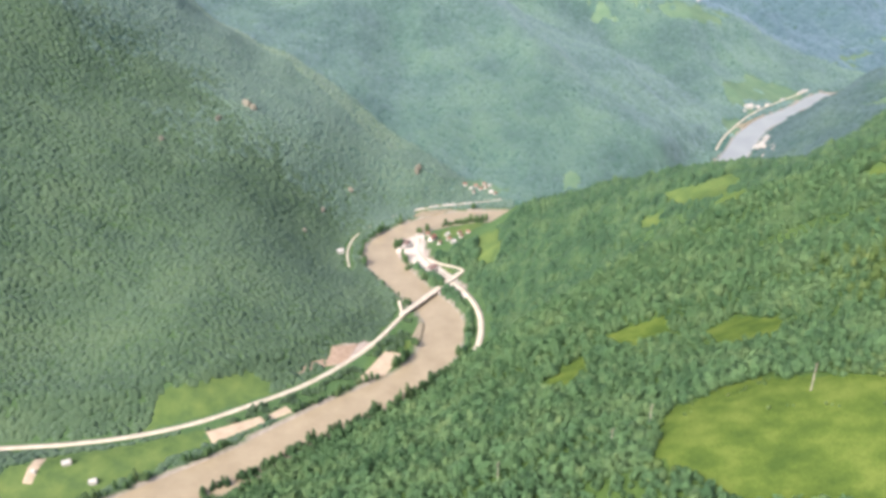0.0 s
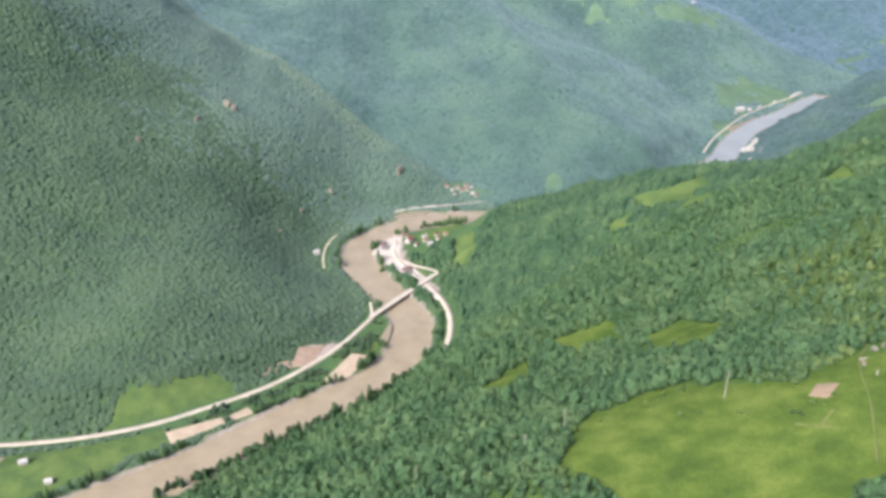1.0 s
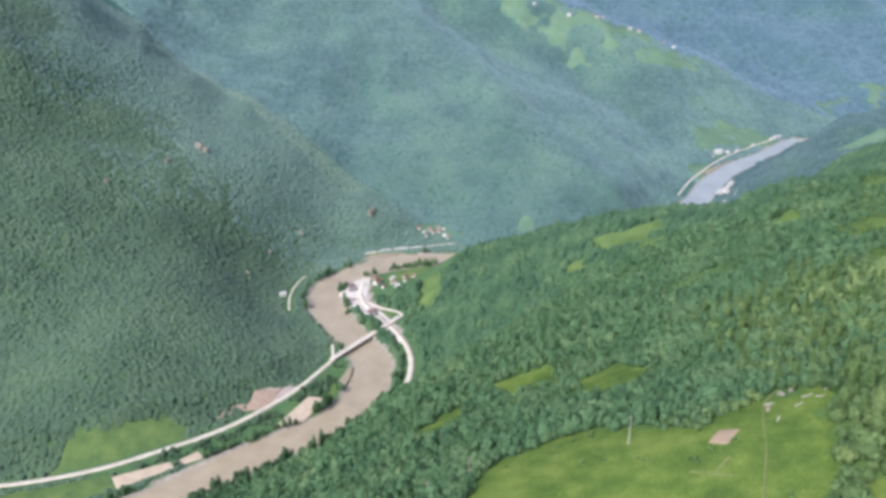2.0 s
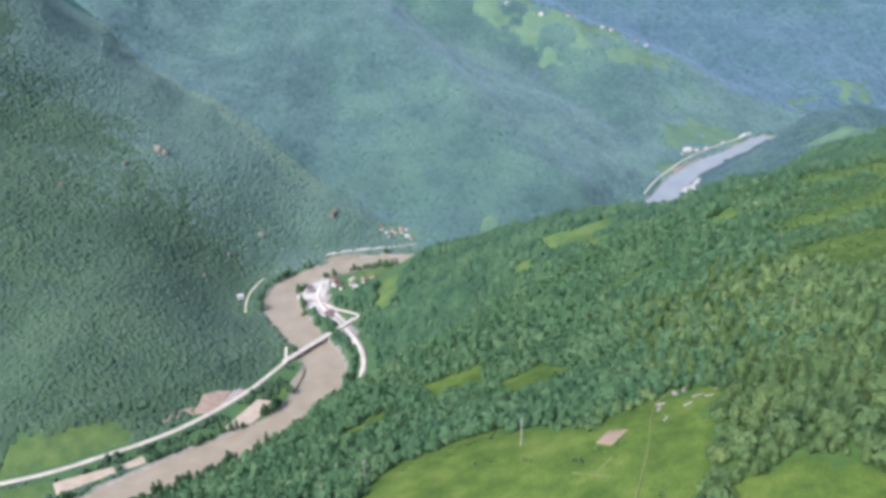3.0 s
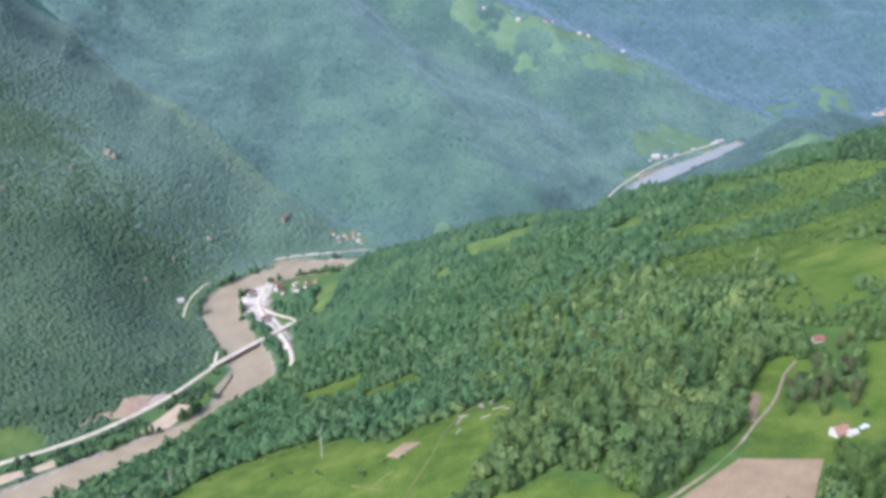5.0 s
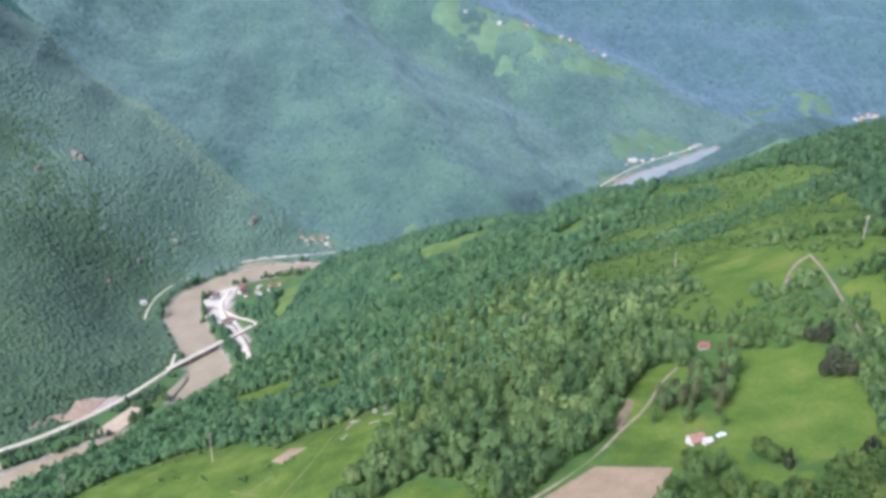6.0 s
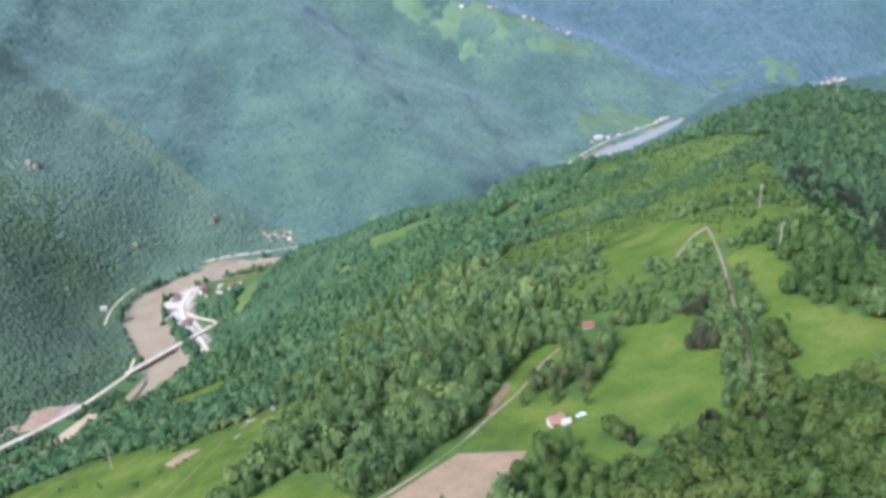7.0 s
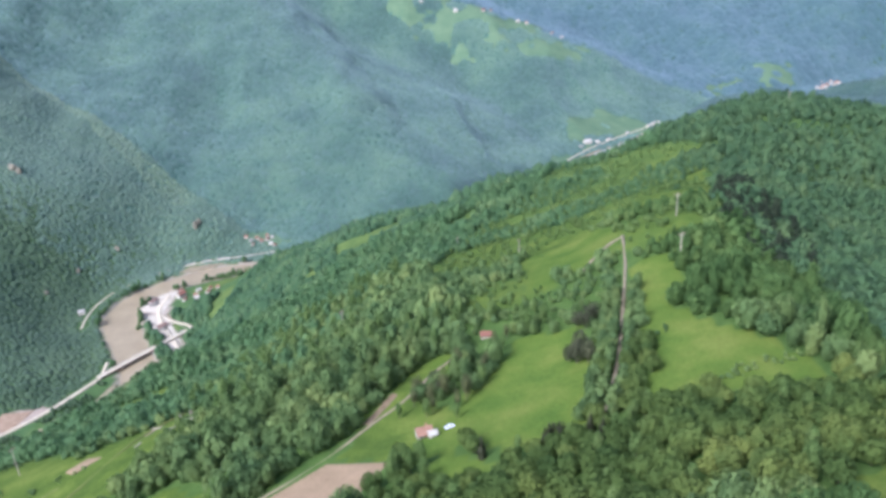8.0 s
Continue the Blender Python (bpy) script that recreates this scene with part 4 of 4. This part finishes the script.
# dark and pale stands on the hill
DARK_STAND = [(646, 620), (680, 672), (690, 560), (665, 450), (632, 440), (626, 520)]
x, y = planted(rng, 605, 700, 440, 700, 9.5, lambda a, b: inside(a, b, DARK_STAND))
wood("dark_stand", rng, x, y, FORMS_NEAR, 8.5, 9.0, LEAVES_PINE, "dark, thinly leaved stand of trees on the hill")
x, y = np.meshgrid(np.arange(430.0, 700, 7.5), np.arange(440.0, 960, 7.5))
x, y = x.ravel() + rng.uniform(-3.6, 3.6, x.size), y.ravel() + rng.uniform(-3.6, 3.6, x.size)
ok = inside(x, y, SCRUBBY) & (cover(x, y) < 0.9) & (rng.random(x.size) < 0.62) & (off_line(x, y, LANE_MAIN)[0] > 3.5) & (off_line(x, y, LANE_TOP)[0] > 3.5) & ~inside(x, y, CLEAR)
x, y = x[ok], y[ok]
wood("young_growth", rng, x, y, FORMS_MID, 4.6, 4.6, LEAVES_LARCH, "young pale growth between bushes on the hill top")
x, y = planted(rng, 300, 520, 400, 700, 15, lambda a, b: (rough(a, b, 110, 4.0) > 0.0) & ~single_zone(a, b))
wood("pale_trees", rng, x, y, [leafy_form(rng, 80, 1.3, 0.6, 0.15, 0.6) for _ in range(3)], 7.0, 10.0, LEAVES_LARCH, "slender pale trees standing above the wood")

# the hedge along both sides of the lane, and bushes on the meadow's bank
q = along(LANE_MAIN[:5], 2.6)
g = np.gradient(q, axis=0)
g /= np.linalg.norm(g, axis=1)[:, None]
hedge = np.concatenate([q + s * np.stack([-g[:, 1], g[:, 0]], 1) * (3.6 + abs(s) % 1 * 4) + rng.uniform(-0.8, 0.8, q.shape) for s in (-1, 1, 1.5)])
wood("hedge", rng, hedge[:, 0], hedge[:, 1], [leafy_form(rng, 60, 1.3, 0.9, 0.18) for _ in range(3)], 4.6, 5.5, LEAVES_NEAR, "tall green hedge along the sandy lane")
q = along([(140, 420), (159, 416), (181, 410), (224, 392), (235, 362), (250, 330)], 3.0)
q = q + rng.uniform(-3, 3, q.shape)
q = q[rough(q[:, 0], q[:, 1], 25, 2.0) > 0.3]
wood("bank_bushes", rng, q[:, 0], q[:, 1], FORMS_MID, 2.4, 1.8, LEAVES_NEAR, "low bushes along a grassy bank in the meadow")

x = np.concatenate([rng.uniform(555, 612, 420), rng.uniform(505, 560, 120), rng.uniform(105, 310, 1500)])
y = np.concatenate([rng.uniform(306, 395, 420), rng.uniform(500, 600, 120), rng.uniform(300, 460, 1500)])
ok = (cover(x, y) > 0.9) & (rough(x * 0.6 + 0.8 * y, (y - 0.5 * x) * 2.0, 34, 5.0) > 0.52)
for ring in [q[1] for q in PLOTS]:
    ok &= ~inside(x, y, ring)
wood("meadow_bushes", rng, x[ok], y[ok], FORMS_MID, 2.0, 1.25, LEAVES_NEAR, "small green bushes scattered over the meadows")

x, y = np.meshgrid(np.arange(-345.0, -85, 6.5), np.arange(760.0, 1060, 6.5))
x, y = x.ravel() + rng.uniform(-3, 3, x.size), y.ravel() + rng.uniform(-3, 3, x.size)
ok = inside(x, y, VERGE) & (rough(x, y, 30, 8.0) > 0.0) & (off_line(x, y, ROAD_WEST)[0] > 9)
for ring in [q[1] for q in PLOTS]:
    ok &= ~inside(x, y, ring)
wood("verge_bushes", rng, x[ok], y[ok], FORMS_MID, 6.0, 4.0, LEAVES_LEFT_HAZE, "dull green bushes between road and river")

# bushes on the meadows' edges
x, y = planted(rng, 100, 620, 280, 660, 6.0, lambda a, b: (rough(a, b, 28, 9.0) > 0.35) & ~single_zone(a, b))
ok = ~inside(x, y, SLIM_ROW)
x, y = x[ok], y[ok]
wood("scrub", rng, x, y, FORMS_MID, 4.2, 4.0, LEAVES_NEAR, "low green scrub between the trees")


# ---- single trees beside the meadows ----
def make_tree(name, form, wide, tall, leaves, label, trunk_tall=0.3, trunk_r=0.22):
    thing = empty(name, 0, 0, -500)
    bm = bmesh.new()
    rod(bm, (0, 0, -0.8), (0.1, 0, tall * trunk_tall), trunk_r, trunk_r * 0.7, 7)
    rod(bm, (0.1, 0, tall * trunk_tall), (0, 0.1, tall * 0.8), trunk_r * 0.7, 0.05, 6)
    for k in range(4):
        a = k * 1.7
        rod(bm, (0.05, 0, tall * (trunk_tall + 0.06 * k)), (wide * 0.3 * math.cos(a), wide * 0.3 * math.sin(a), tall * (trunk_tall + 0.26 + 0.05 * k)), trunk_r * 0.4, 0.04, 5)
    part("trunk", bm, BARK, thing)
    v, f = form
    crown = new("crown", mesh_of("crown", np.asarray(v) * (wide, wide, tall), f, leaves))
    crown.data.attributes.new("own", "FLOAT", "POINT").data.foreach_set("value", np.full(len(v), 0.6, np.float32))
    crown.parent = thing
    return tagged(thing, label, "tree", "trees round the hill meadows")


BROAD = [make_tree("broadleaf_tree", leafy_form(rng, 260, 1.0, 1.05, 0.115, 0.78, 9), 8.6, 8.6, LEAVES_TREE, "round green broadleaf tree beside a hill meadow") for _ in range(5)]
DARK = [make_tree("dark_tree", leafy_form(rng, 170, 1.0, 0.95, 0.10, 0.5, 8), 6.5, 9.5, LEAVES_DARK, "dark twiggy tree, thinly leaved, beside the meadow") for _ in range(2)]
FIR = [make_tree("fir_tree", conifer_form(rng, 6), 10.0, 13.0, LEAVES_DARK, "dark narrow fir beside the meadow", 0.2) for _ in range(2)]
SLIM = [make_tree("slender_tree", leafy_form(rng, 190, 1.05, 0.7, 0.08, 0.66, 7), 7.0, 12.5, LEAVES_SLIM, "slender olive-brown tree in a row beside the lane", 0.25) for _ in range(3)]
BRIGHT = [make_tree("bright_tree", leafy_form(rng, 280, 1.0, 1.05, 0.11, 0.78, 9), 9.0, 10.5, LEAVES_BRIGHT, "fresh yellow-green tree beside the tilled field")]
PALE = [make_tree("pale_tree", leafy_form(rng, 180, 1.1, 0.75, 0.10, 0.6, 8), 6.5, 11.0, LEAVES_LARCH, "slender pale spring-green tree at the meadow's edge") for _ in range(2)]


def plant(kinds, x, y, scale):
    t = kinds[rng.integers(len(kinds))]
    t2 = copy_thing(t, pose(x, y, z_at(x, y), 0, 0, rng.uniform(0, 360)))
    t2.scale = (scale * rng.uniform(0.9, 1.1), scale * rng.uniform(0.9, 1.1), scale * rng.uniform(0.88, 1.15))
    return t2


x, y = planted(rng, 440, 622, 232, 372, 7.2, lambda a, b: single_zone(a, b) & ~inside(a, b, SLIM_ROW))
order = np.argsort(np.hypot(x - 515, y - 285))
rest = order[290:]
wood("woods_meadow_edge", rng, x[rest], y[rest], FORMS_NEAR, 8.4, 9.5, LEAVES_NEAR, "green broadleaf wood round the hill meadows", 0.15)
for a, b in zip(x[order[:290]], y[order[:290]]):
    dark = 296 < b < 306 and 472 < a < 530
    plant(FIR + DARK if dark and rng.random() < 0.7 else (PALE if a < 478 and b < 332 and rng.random() < 0.6 else PALE if rng.random() < 0.08 else BROAD), a, b, rng.uniform(0.7, 1.05) if not dark else rng.uniform(0.6, 0.95))
for a, b, s in ((526, 374, 1.2), (530, 377, 1.35), (523, 378, 1.05), (531, 371, 1.1), (528, 384, 1.2), (534, 412, 1.2), (538, 418, 1.1), (530, 417, 1.0)):
    plant(DARK, a, b, s)
for (ax, ay), (bx, by), count in (((470, 352), (492, 426), 13), ((457, 356), (470, 404), 9), ((446, 360), (456, 392), 5)):
    for i in range(count):
        s = i / (count - 1)
        plant((PALE, SLIM, SLIM, SLIM, DARK)[i % 5], ax + (bx - ax) * s + rng.uniform(-3.5, 3.5), ay + (by - ay) * s + rng.uniform(-3.5, 3.5), rng.uniform(0.65, 1.1))
for a, b, s in ((371, 322, 1.25), (375, 326, 1.0), (368, 327, 0.9)):
    plant(BRIGHT, a, b, s)
for t in BROAD + DARK + FIR + PALE + SLIM + BRIGHT:
    for o in (*t.children_recursive, t):
        bpy.data.objects.remove(o)


# ---- buildings ----
def make_house(x, y, wide, deep, tall, turn, wall_mat, roof_mat, label, name="house", chimney=True, windows=True, rise=0.42):
    """A house with a gable roof: walls, roof, windows, door and chimney."""
    zs = [z_at(x + dx, y + dy) for dx in (-wide / 2, 0, wide / 2) for dy in (-deep / 2, 0, deep / 2)]
    foot = min(zs) - 0.3
    thing = empty(name, x, y, foot, turn)
    tall = tall + max(0.0, max(zs) - foot) * 0.6
    top, over = tall + deep * rise, 0.5
    bm = bmesh.new()
    w, d = wide / 2, deep / 2
    ring = [(-w, -d, 0), (w, -d, 0), (w, d, 0), (-w, d, 0), (-w, -d, tall), (w, -d, tall), (w, d, tall), (-w, d, tall), (-w, 0, top - 0.25), (w, 0, top - 0.25)]
    v = [bm.verts.new(q) for q in ring]
    for f in ((0, 1, 5, 4), (2, 3, 7, 6), (1, 2, 6, 9, 5), (3, 0, 4, 8, 7), (3, 2, 1, 0)):
        bm.faces.new([v[i] for i in f])
    part("wall", bm, wall_mat, thing)
    bm = bmesh.new()
    slope = (top - tall) / d
    prof = [(-d - over, tall - over * slope), (0, top), (d + over, tall - over * slope), (d + over, tall - over * slope - 0.3), (0, top - 0.3), (-d - over, tall - over * slope - 0.3)]
    ends = [[bm.verts.new((s * (w + over), py, pz + 0.3)) for py, pz in prof] for s in (-1, 1)]
    for i in range(6):
        j = (i + 1) % 6
        bm.faces.new((ends[0][i], ends[0][j], ends[1][j], ends[1][i]))
    bm.faces.new(ends[0][:3] + ends[0][3:])
    bm.faces.new((ends[1][:3] + ends[1][3:])[::-1])
    roof = part("roof", bm, roof_mat, thing)
    if chimney:
        bm = bmesh.new()
        box(bm, w * 0.4, d * 0.25, top - 0.8, 0.7, 0.7, 1.9, 0.05)
        part("chimney", bm, ROOF_PALE, roof)
    if windows:
        for side in (-1, 1):
            for k in (-1, 1):
                bm = bmesh.new()
                box(bm, k * w * 0.5, side * (d + 0.02), tall - 1.9, 1.1, 0.1, 1.2, 0.02)
                win = part("window", bm, PLASTER, thing)
                bm = bmesh.new()
                box(bm, k * w * 0.5, side * (d + 0.05), tall - 1.8, 0.9, 0.1, 1.0)
                part("pane", bm, PANE, win)
        bm = bmesh.new()
        box(bm, 0, -d - 0.03, tall - 2.6, 1.0, 0.1, 2.1, 0.02)
        part("door", bm, DOOR_BROWN, thing)
    return tagged(thing, label, "house")


make_house(458, 339, 6.4, 5.2, 2.2, 20, PLASTER, ROOF_PALE, "small white farmhouse with a faded red tile roof", "farmhouse")
make_house(483, 436, 5.4, 3.6, 2.2, 5, TIMBER, ROOF_RED, "little wooden hut with a dull red roof", "hut", False, False)
make_house(462, 336, 3.4, 2.6, 2.0, 20, PLASTER, ROOF_WHITE, "small white shed beside the farmhouse", "shed", False, False)
make_house(-88, 1327, 15, 10, 6.5, 60, PLASTER, ROOF_RED, "large house with a bright red roof by the road")
for a, b, w_, r_, roof_ in ((-74, 1306, 9, 70, ROOF_PALE), (-58, 1318, 9, 30, ROOF_PALE), (-49, 1300, 10, 20, ROOF_WHITE), (-36, 1322, 9, 65, ROOF_PALE), (-62, 1345, 10, 50, ROOF_WHITE), (-40, 1346, 8, 40, ROOF_RED), (-98, 1352, 9, 10, ROOF_RED), (-24, 1340, 8, 15, ROOF_PALE)):
    make_house(a, b, w_ * 0.85, w_ * 0.62, 3.8, r_, PLASTER, roof_, "white plastered house in the riverside hamlet")
for a, b, w_, r_, roof_ in ((-36, 1563, 11, 20, ROOF_PALE), (-24, 1556, 10, 60, ROOF_WHITE), (-14, 1567, 11, 10, ROOF_PALE), (-4, 1560, 12, 35, ROOF_PALE), (6, 1567, 11, 70, ROOF_PALE), (17, 1554, 12, 15, ROOF_WHITE), (26, 1549, 9, 45, ROOF_PALE), (3, 1580, 10, 20, ROOF_PALE), (-18, 1545, 9, 80, ROOF_PALE), (14, 1577, 9, 30, ROOF_WHITE)):
    make_house(a, b, w_ * 0.68, w_ * 0.5, 3.4, r_, PLASTER, roof_, "white plastered house in the village across the bend")
for a, b, w_, r_ in ((655, 1892, 16, 40), (668, 1905, 14, 60), (648, 1880, 14, 30), (680, 1925, 13, 50), (690, 1945, 18, 60), (664, 1884, 12, 20)):
    make_house(a, b, w_, w_ * 0.7, 6, r_, PLASTER, ROOF_WHITE, "pale building on the far river bank")
for a, b, w_, r_ in ((722, 2214, 22, 20), (748, 2222, 12, 10), (700, 2178, 10, 40), (782, 2246, 11, 30), (842, 2306, 10, 30), (912, 2376, 13, 50), (930, 2398, 15, 40), (944, 2408, 10, 20)):
    make_house(a, b, w_, w_ * 0.55, 4.5, r_, PLASTER, ROOF_WHITE, "white roadside building below the far meadow")
for a, b, w_, r_, roof_ in ((345, 2850, 13, 10, ROOF_WHITE), (230, 2880, 11, 40, ROOF_WHITE), (438, 2860, 12, 20, ROOF_RED), (462, 2872, 11, 60, ROOF_RED), (552, 2855, 12, 30, ROOF_WHITE), (580, 2846, 10, 0, ROOF_PALE), (663, 2825, 11, 50, ROOF_PALE), (694, 2812, 12, 20, ROOF_WHITE)):
    make_house(a, b, w_, w_ * 0.7, 5, r_, PLASTER, roof_, "small pale house in the hamlet on the ridge")
for i in range(16):
    a, b = 1520 + 6 * i + rng.uniform(-22, 22), 2765 + 7 * i + rng.uniform(-26, 26)
    make_house(a, b, rng.uniform(9, 15), 8, 5, rng.uniform(0, 90), PLASTER, (ROOF_WHITE, ROOF_PALE)[i % 2], "pale house in the far valley town", windows=i < 6)
for a, b, w_, d_, r_ in ((-461, 694, 9, 7, 30), (-424, 676, 8, 6, 20), (-490, 676, 4, 3, 10)):
    make_house(a, b, w_, d_, 3.2, r_, PLASTER, ROOF_WHITE, "low white-roofed barn on the riverside meadow", "barn", False, False)
make_house(-246, 1268, 10, 8, 5, 30, PLASTER, ROOF_WHITE, "lone white house in the woods above the river")
for a, b, w_, d_, r_ in ((-82, 1216, 20, 12, 55), (-60, 1140, 16, 10, 40), (-134, 1310, 18, 10, 70)):
    make_house(a, b, w_, d_, 4, r_, CONCRETE, RUSTY, "long shed with a dark brown roof in the gravel yard", "works_shed", False, False, 0.2)


# ---- the bridge ----
def make_bridge(a, b, level, width):
    a, b = Vector(a), Vector(b)
    way, long = (b - a).normalized(), (b - a).length
    thing = empty("bridge", *((a + b) / 2), 0.0, math.degrees(math.atan2(way.y, way.x)))
    bm = bmesh.new()
    box(bm, 0, 0, level - 1.2, long + 8, width, 1.2, 0.1)
    part("deck", bm, ASPHALT, thing)
    for s in (-1, 1):
        bm = bmesh.new()
        box(bm, 0, s * (width / 2 - 0.9), level - 3.4, long, 0.9, 2.3, 0.05)
        part("girder", bm, RUSTY, thing)
        bm = bmesh.new()
        box(bm, 0, s * (width / 2 - 0.2), level + 0.9, long + 6, 0.14, 0.18)
        box(bm, 0, s * (width / 2 - 0.2), level + 0.45, long + 6, 0.08, 0.1)
        for k in range(int(long / 3) + 1):
            box(bm, -long / 2 + 3 * k, s * (width / 2 - 0.2), level, 0.16, 0.16, 1.0)
        part("railing", bm, STEEL, thing)
    for k in (-0.28, 0.02, 0.3):
        bm = bmesh.new()
        box(bm, k * long, 0, -4, 2.0, width * 0.8, level + 1.3, 0.3)
        box(bm, k * long, 0, level - 3.4, 2.6, width * 0.92, 0.8, 0.1)
        part("pier", bm, CONCRETE, thing)
    return tagged(thing, "pale concrete road bridge across the brown river", "bridge")


make_bridge(BRIDGE[0], BRIDGE[1], 7.4, 9.0)


# ---- power line poles ----
def make_pole(x, y, tall, turn, label="pale weathered power line pole with a short crossarm"):
    thing = empty("power_pole", x, y, z_at(x, y), turn)
    bm = bmesh.new()
    rod(bm, (0, 0, -1.5), (0, 0, tall), 0.36, 0.24, 10)
    part("pole", bm, TIMBER, thing)
    bm = bmesh.new()
    box(bm, 0, 0, tall - 1.6, 4.2, 0.3, 0.3, 0.04)
    rod(bm, (-1.5, 0, tall - 1.6), (0, 0, tall - 3.0), 0.08, 0.08, 6)
    rod(bm, (1.5, 0, tall - 1.6), (0, 0, tall - 3.0), 0.08, 0.08, 6)
    arm = part("crossarm", bm, TIMBER, thing)
    for k in (-1.9, 0.5, 1.9):
        bm = bmesh.new()
        for j in range(4):
            rod(bm, (k, 0, tall - 1.3 + 0.22 * j), (k, 0, tall - 1.12 + 0.22 * j), 0.16, 0.1, 8)
        part("insulator", bm, PORCELAIN, arm)
    return tagged(thing, label, "power pole", "power line poles")


for a, b, tall, turn in ((112, 420, 18, 60), (87, 408, 15, 60), (17, 424, 15, 60), (207, 420, 20, 65), (388, 512, 17, 60), (590, 464, 17, 20), (604, 544, 16, 20), (775, 860, 20, 30), (505, 622, 13, 60), (452, 722, 13, 60)):
    make_pole(a, b, tall, turn)


# ---- walls beside the north road ----
for a, b in (((-126, 1465), (-110, 1475)), ((-100, 1480), (-82, 1488)), ((-72, 1491), (-48, 1498)), ((-34, 1501), (-6, 1508))):
    wall_line = [(a[0] - 5, a[1] + 3), (b[0] - 5, b[1] + 3)]
    tagged(strip("roadside_wall", wall_line, 0.9, CONCRETE, 1.6, 4.0), "pale concrete wall beside the wooded road", "wall", kind="structure")


# ---- rocks, heaps and small things ----
def make_rock(x, y, size, tall, name="rock_outcrop", label="pale grey limestone outcrop on the wooded slope", mat=ROCK, flat=1.0):
    v = ICO2_V * (1 + rng.uniform(-0.25, 0.25, len(ICO2_V)))[:, None] * (size * rng.uniform(0.8, 1.2), size * rng.uniform(0.5, 0.8), tall * flat)
    ob = new(name, mesh_of(name, v, ICO2_F, mat, False))
    ob.matrix_basis = pose(x, y, z_at(x, y) + tall * 0.35 * flat, 0, 0, rng.uniform(0, 180))
    return tagged(ob, label, "rock" if mat == ROCK else "heap")


for a, b, s, t in ((-459, 1512, 12, 9), (-446, 1508, 9, 8), (-491, 1435, 7, 7), (-255, 1453, 5, 7), (-294, 1372, 5, 6), (-311, 1285, 5, 6), (-135, 1556, 7, 12), (-130, 1566, 5, 10), (-554, 1314, 6, 7)):
    make_rock(a, b, s, t)
for a, b, s in ((-92, 1200, 9), (-76, 1206, 7), (-128, 1300, 8), (-140, 1322, 6), (-52, 1150, 6)):
    make_rock(a, b, s, 4, "gravel_heap", "heap of dark grey crushed stone in the yard", GREY)
for a, b, s in ((300, 444, 2.2), (306, 446, 1.6), (296, 456, 2.0), (318, 470, 2.4), (330, 468, 1.8)):
    make_rock(a, b, s, 2, "field_stone", "pale heap of field stones at the meadow's edge")


def make_trunk(x, y, long, turn):
    thing = empty("fallen_trunk", x, y, z_at(x, y) + 0.35, turn)
    bm = bmesh.new()
    rod(bm, (-long / 2, 0, 0), (long / 2, 0, 0.1), 0.45, 0.25, 8)
    for k in (-0.1, 0.2, 0.35):
        rod(bm, (k * long, 0, 0.1), (k * long + 0.8, 1.1 * (1 if k > 0 else -1), 0.6), 0.12, 0.05, 5)
    part("log", bm, TIMBER, thing)
    return tagged(thing, "pale barkless fallen trunk on cleared ground", "log", "fallen trunks on the clearing")


for a, b, long, turn in ((290, 434, 7, 15), (311, 433, 9, 25), (316, 428, 6, 10), (288, 412, 5, 60), (303, 424, 7, 35), (323, 436, 6, 20)):
    make_trunk(a, b, long, turn)


def make_car(x, y, turn, paint, label):
    thing = empty("car", x, y, z_at(x, y) + 0.02, turn)
    bm = bmesh.new()
    box(bm, 0, 0, 0.35, 4.4, 1.75, 0.6, 0.12)
    body = part("body", bm, paint, thing)
    bm = bmesh.new()
    box(bm, -0.2, 0, 0.93, 2.4, 1.55, 0.55, 0.2)
    part("cabin", bm, PANE, thing)
    bm = bmesh.new()
    box(bm, -0.2, 0, 1.44, 1.7, 1.4, 0.08, 0.03)
    part("car_roof", bm, paint, thing)
    for sx in (-1.35, 1.35):
        for sy in (-0.8, 0.8):
            bm = bmesh.new()
            rod(bm, (sx, sy - 0.1, 0.33), (sx, sy + 0.1, 0.33), 0.33, 0.33, 12)
            part("wheel", bm, RUBBER, thing)
    return tagged(thing, label, "car")


make_car(469, 341, 30, WHITE_PAINT, "white car parked on the grass by the farmhouse")


# ---- the plan's paces laid out in metres ----
for me in bpy.data.meshes:
    me.transform(Matrix.Scale(PACE, 4))
for ob in scene.objects:
    if ob.type in ("MESH", "EMPTY"):
        ob.location = ob.location * PACE
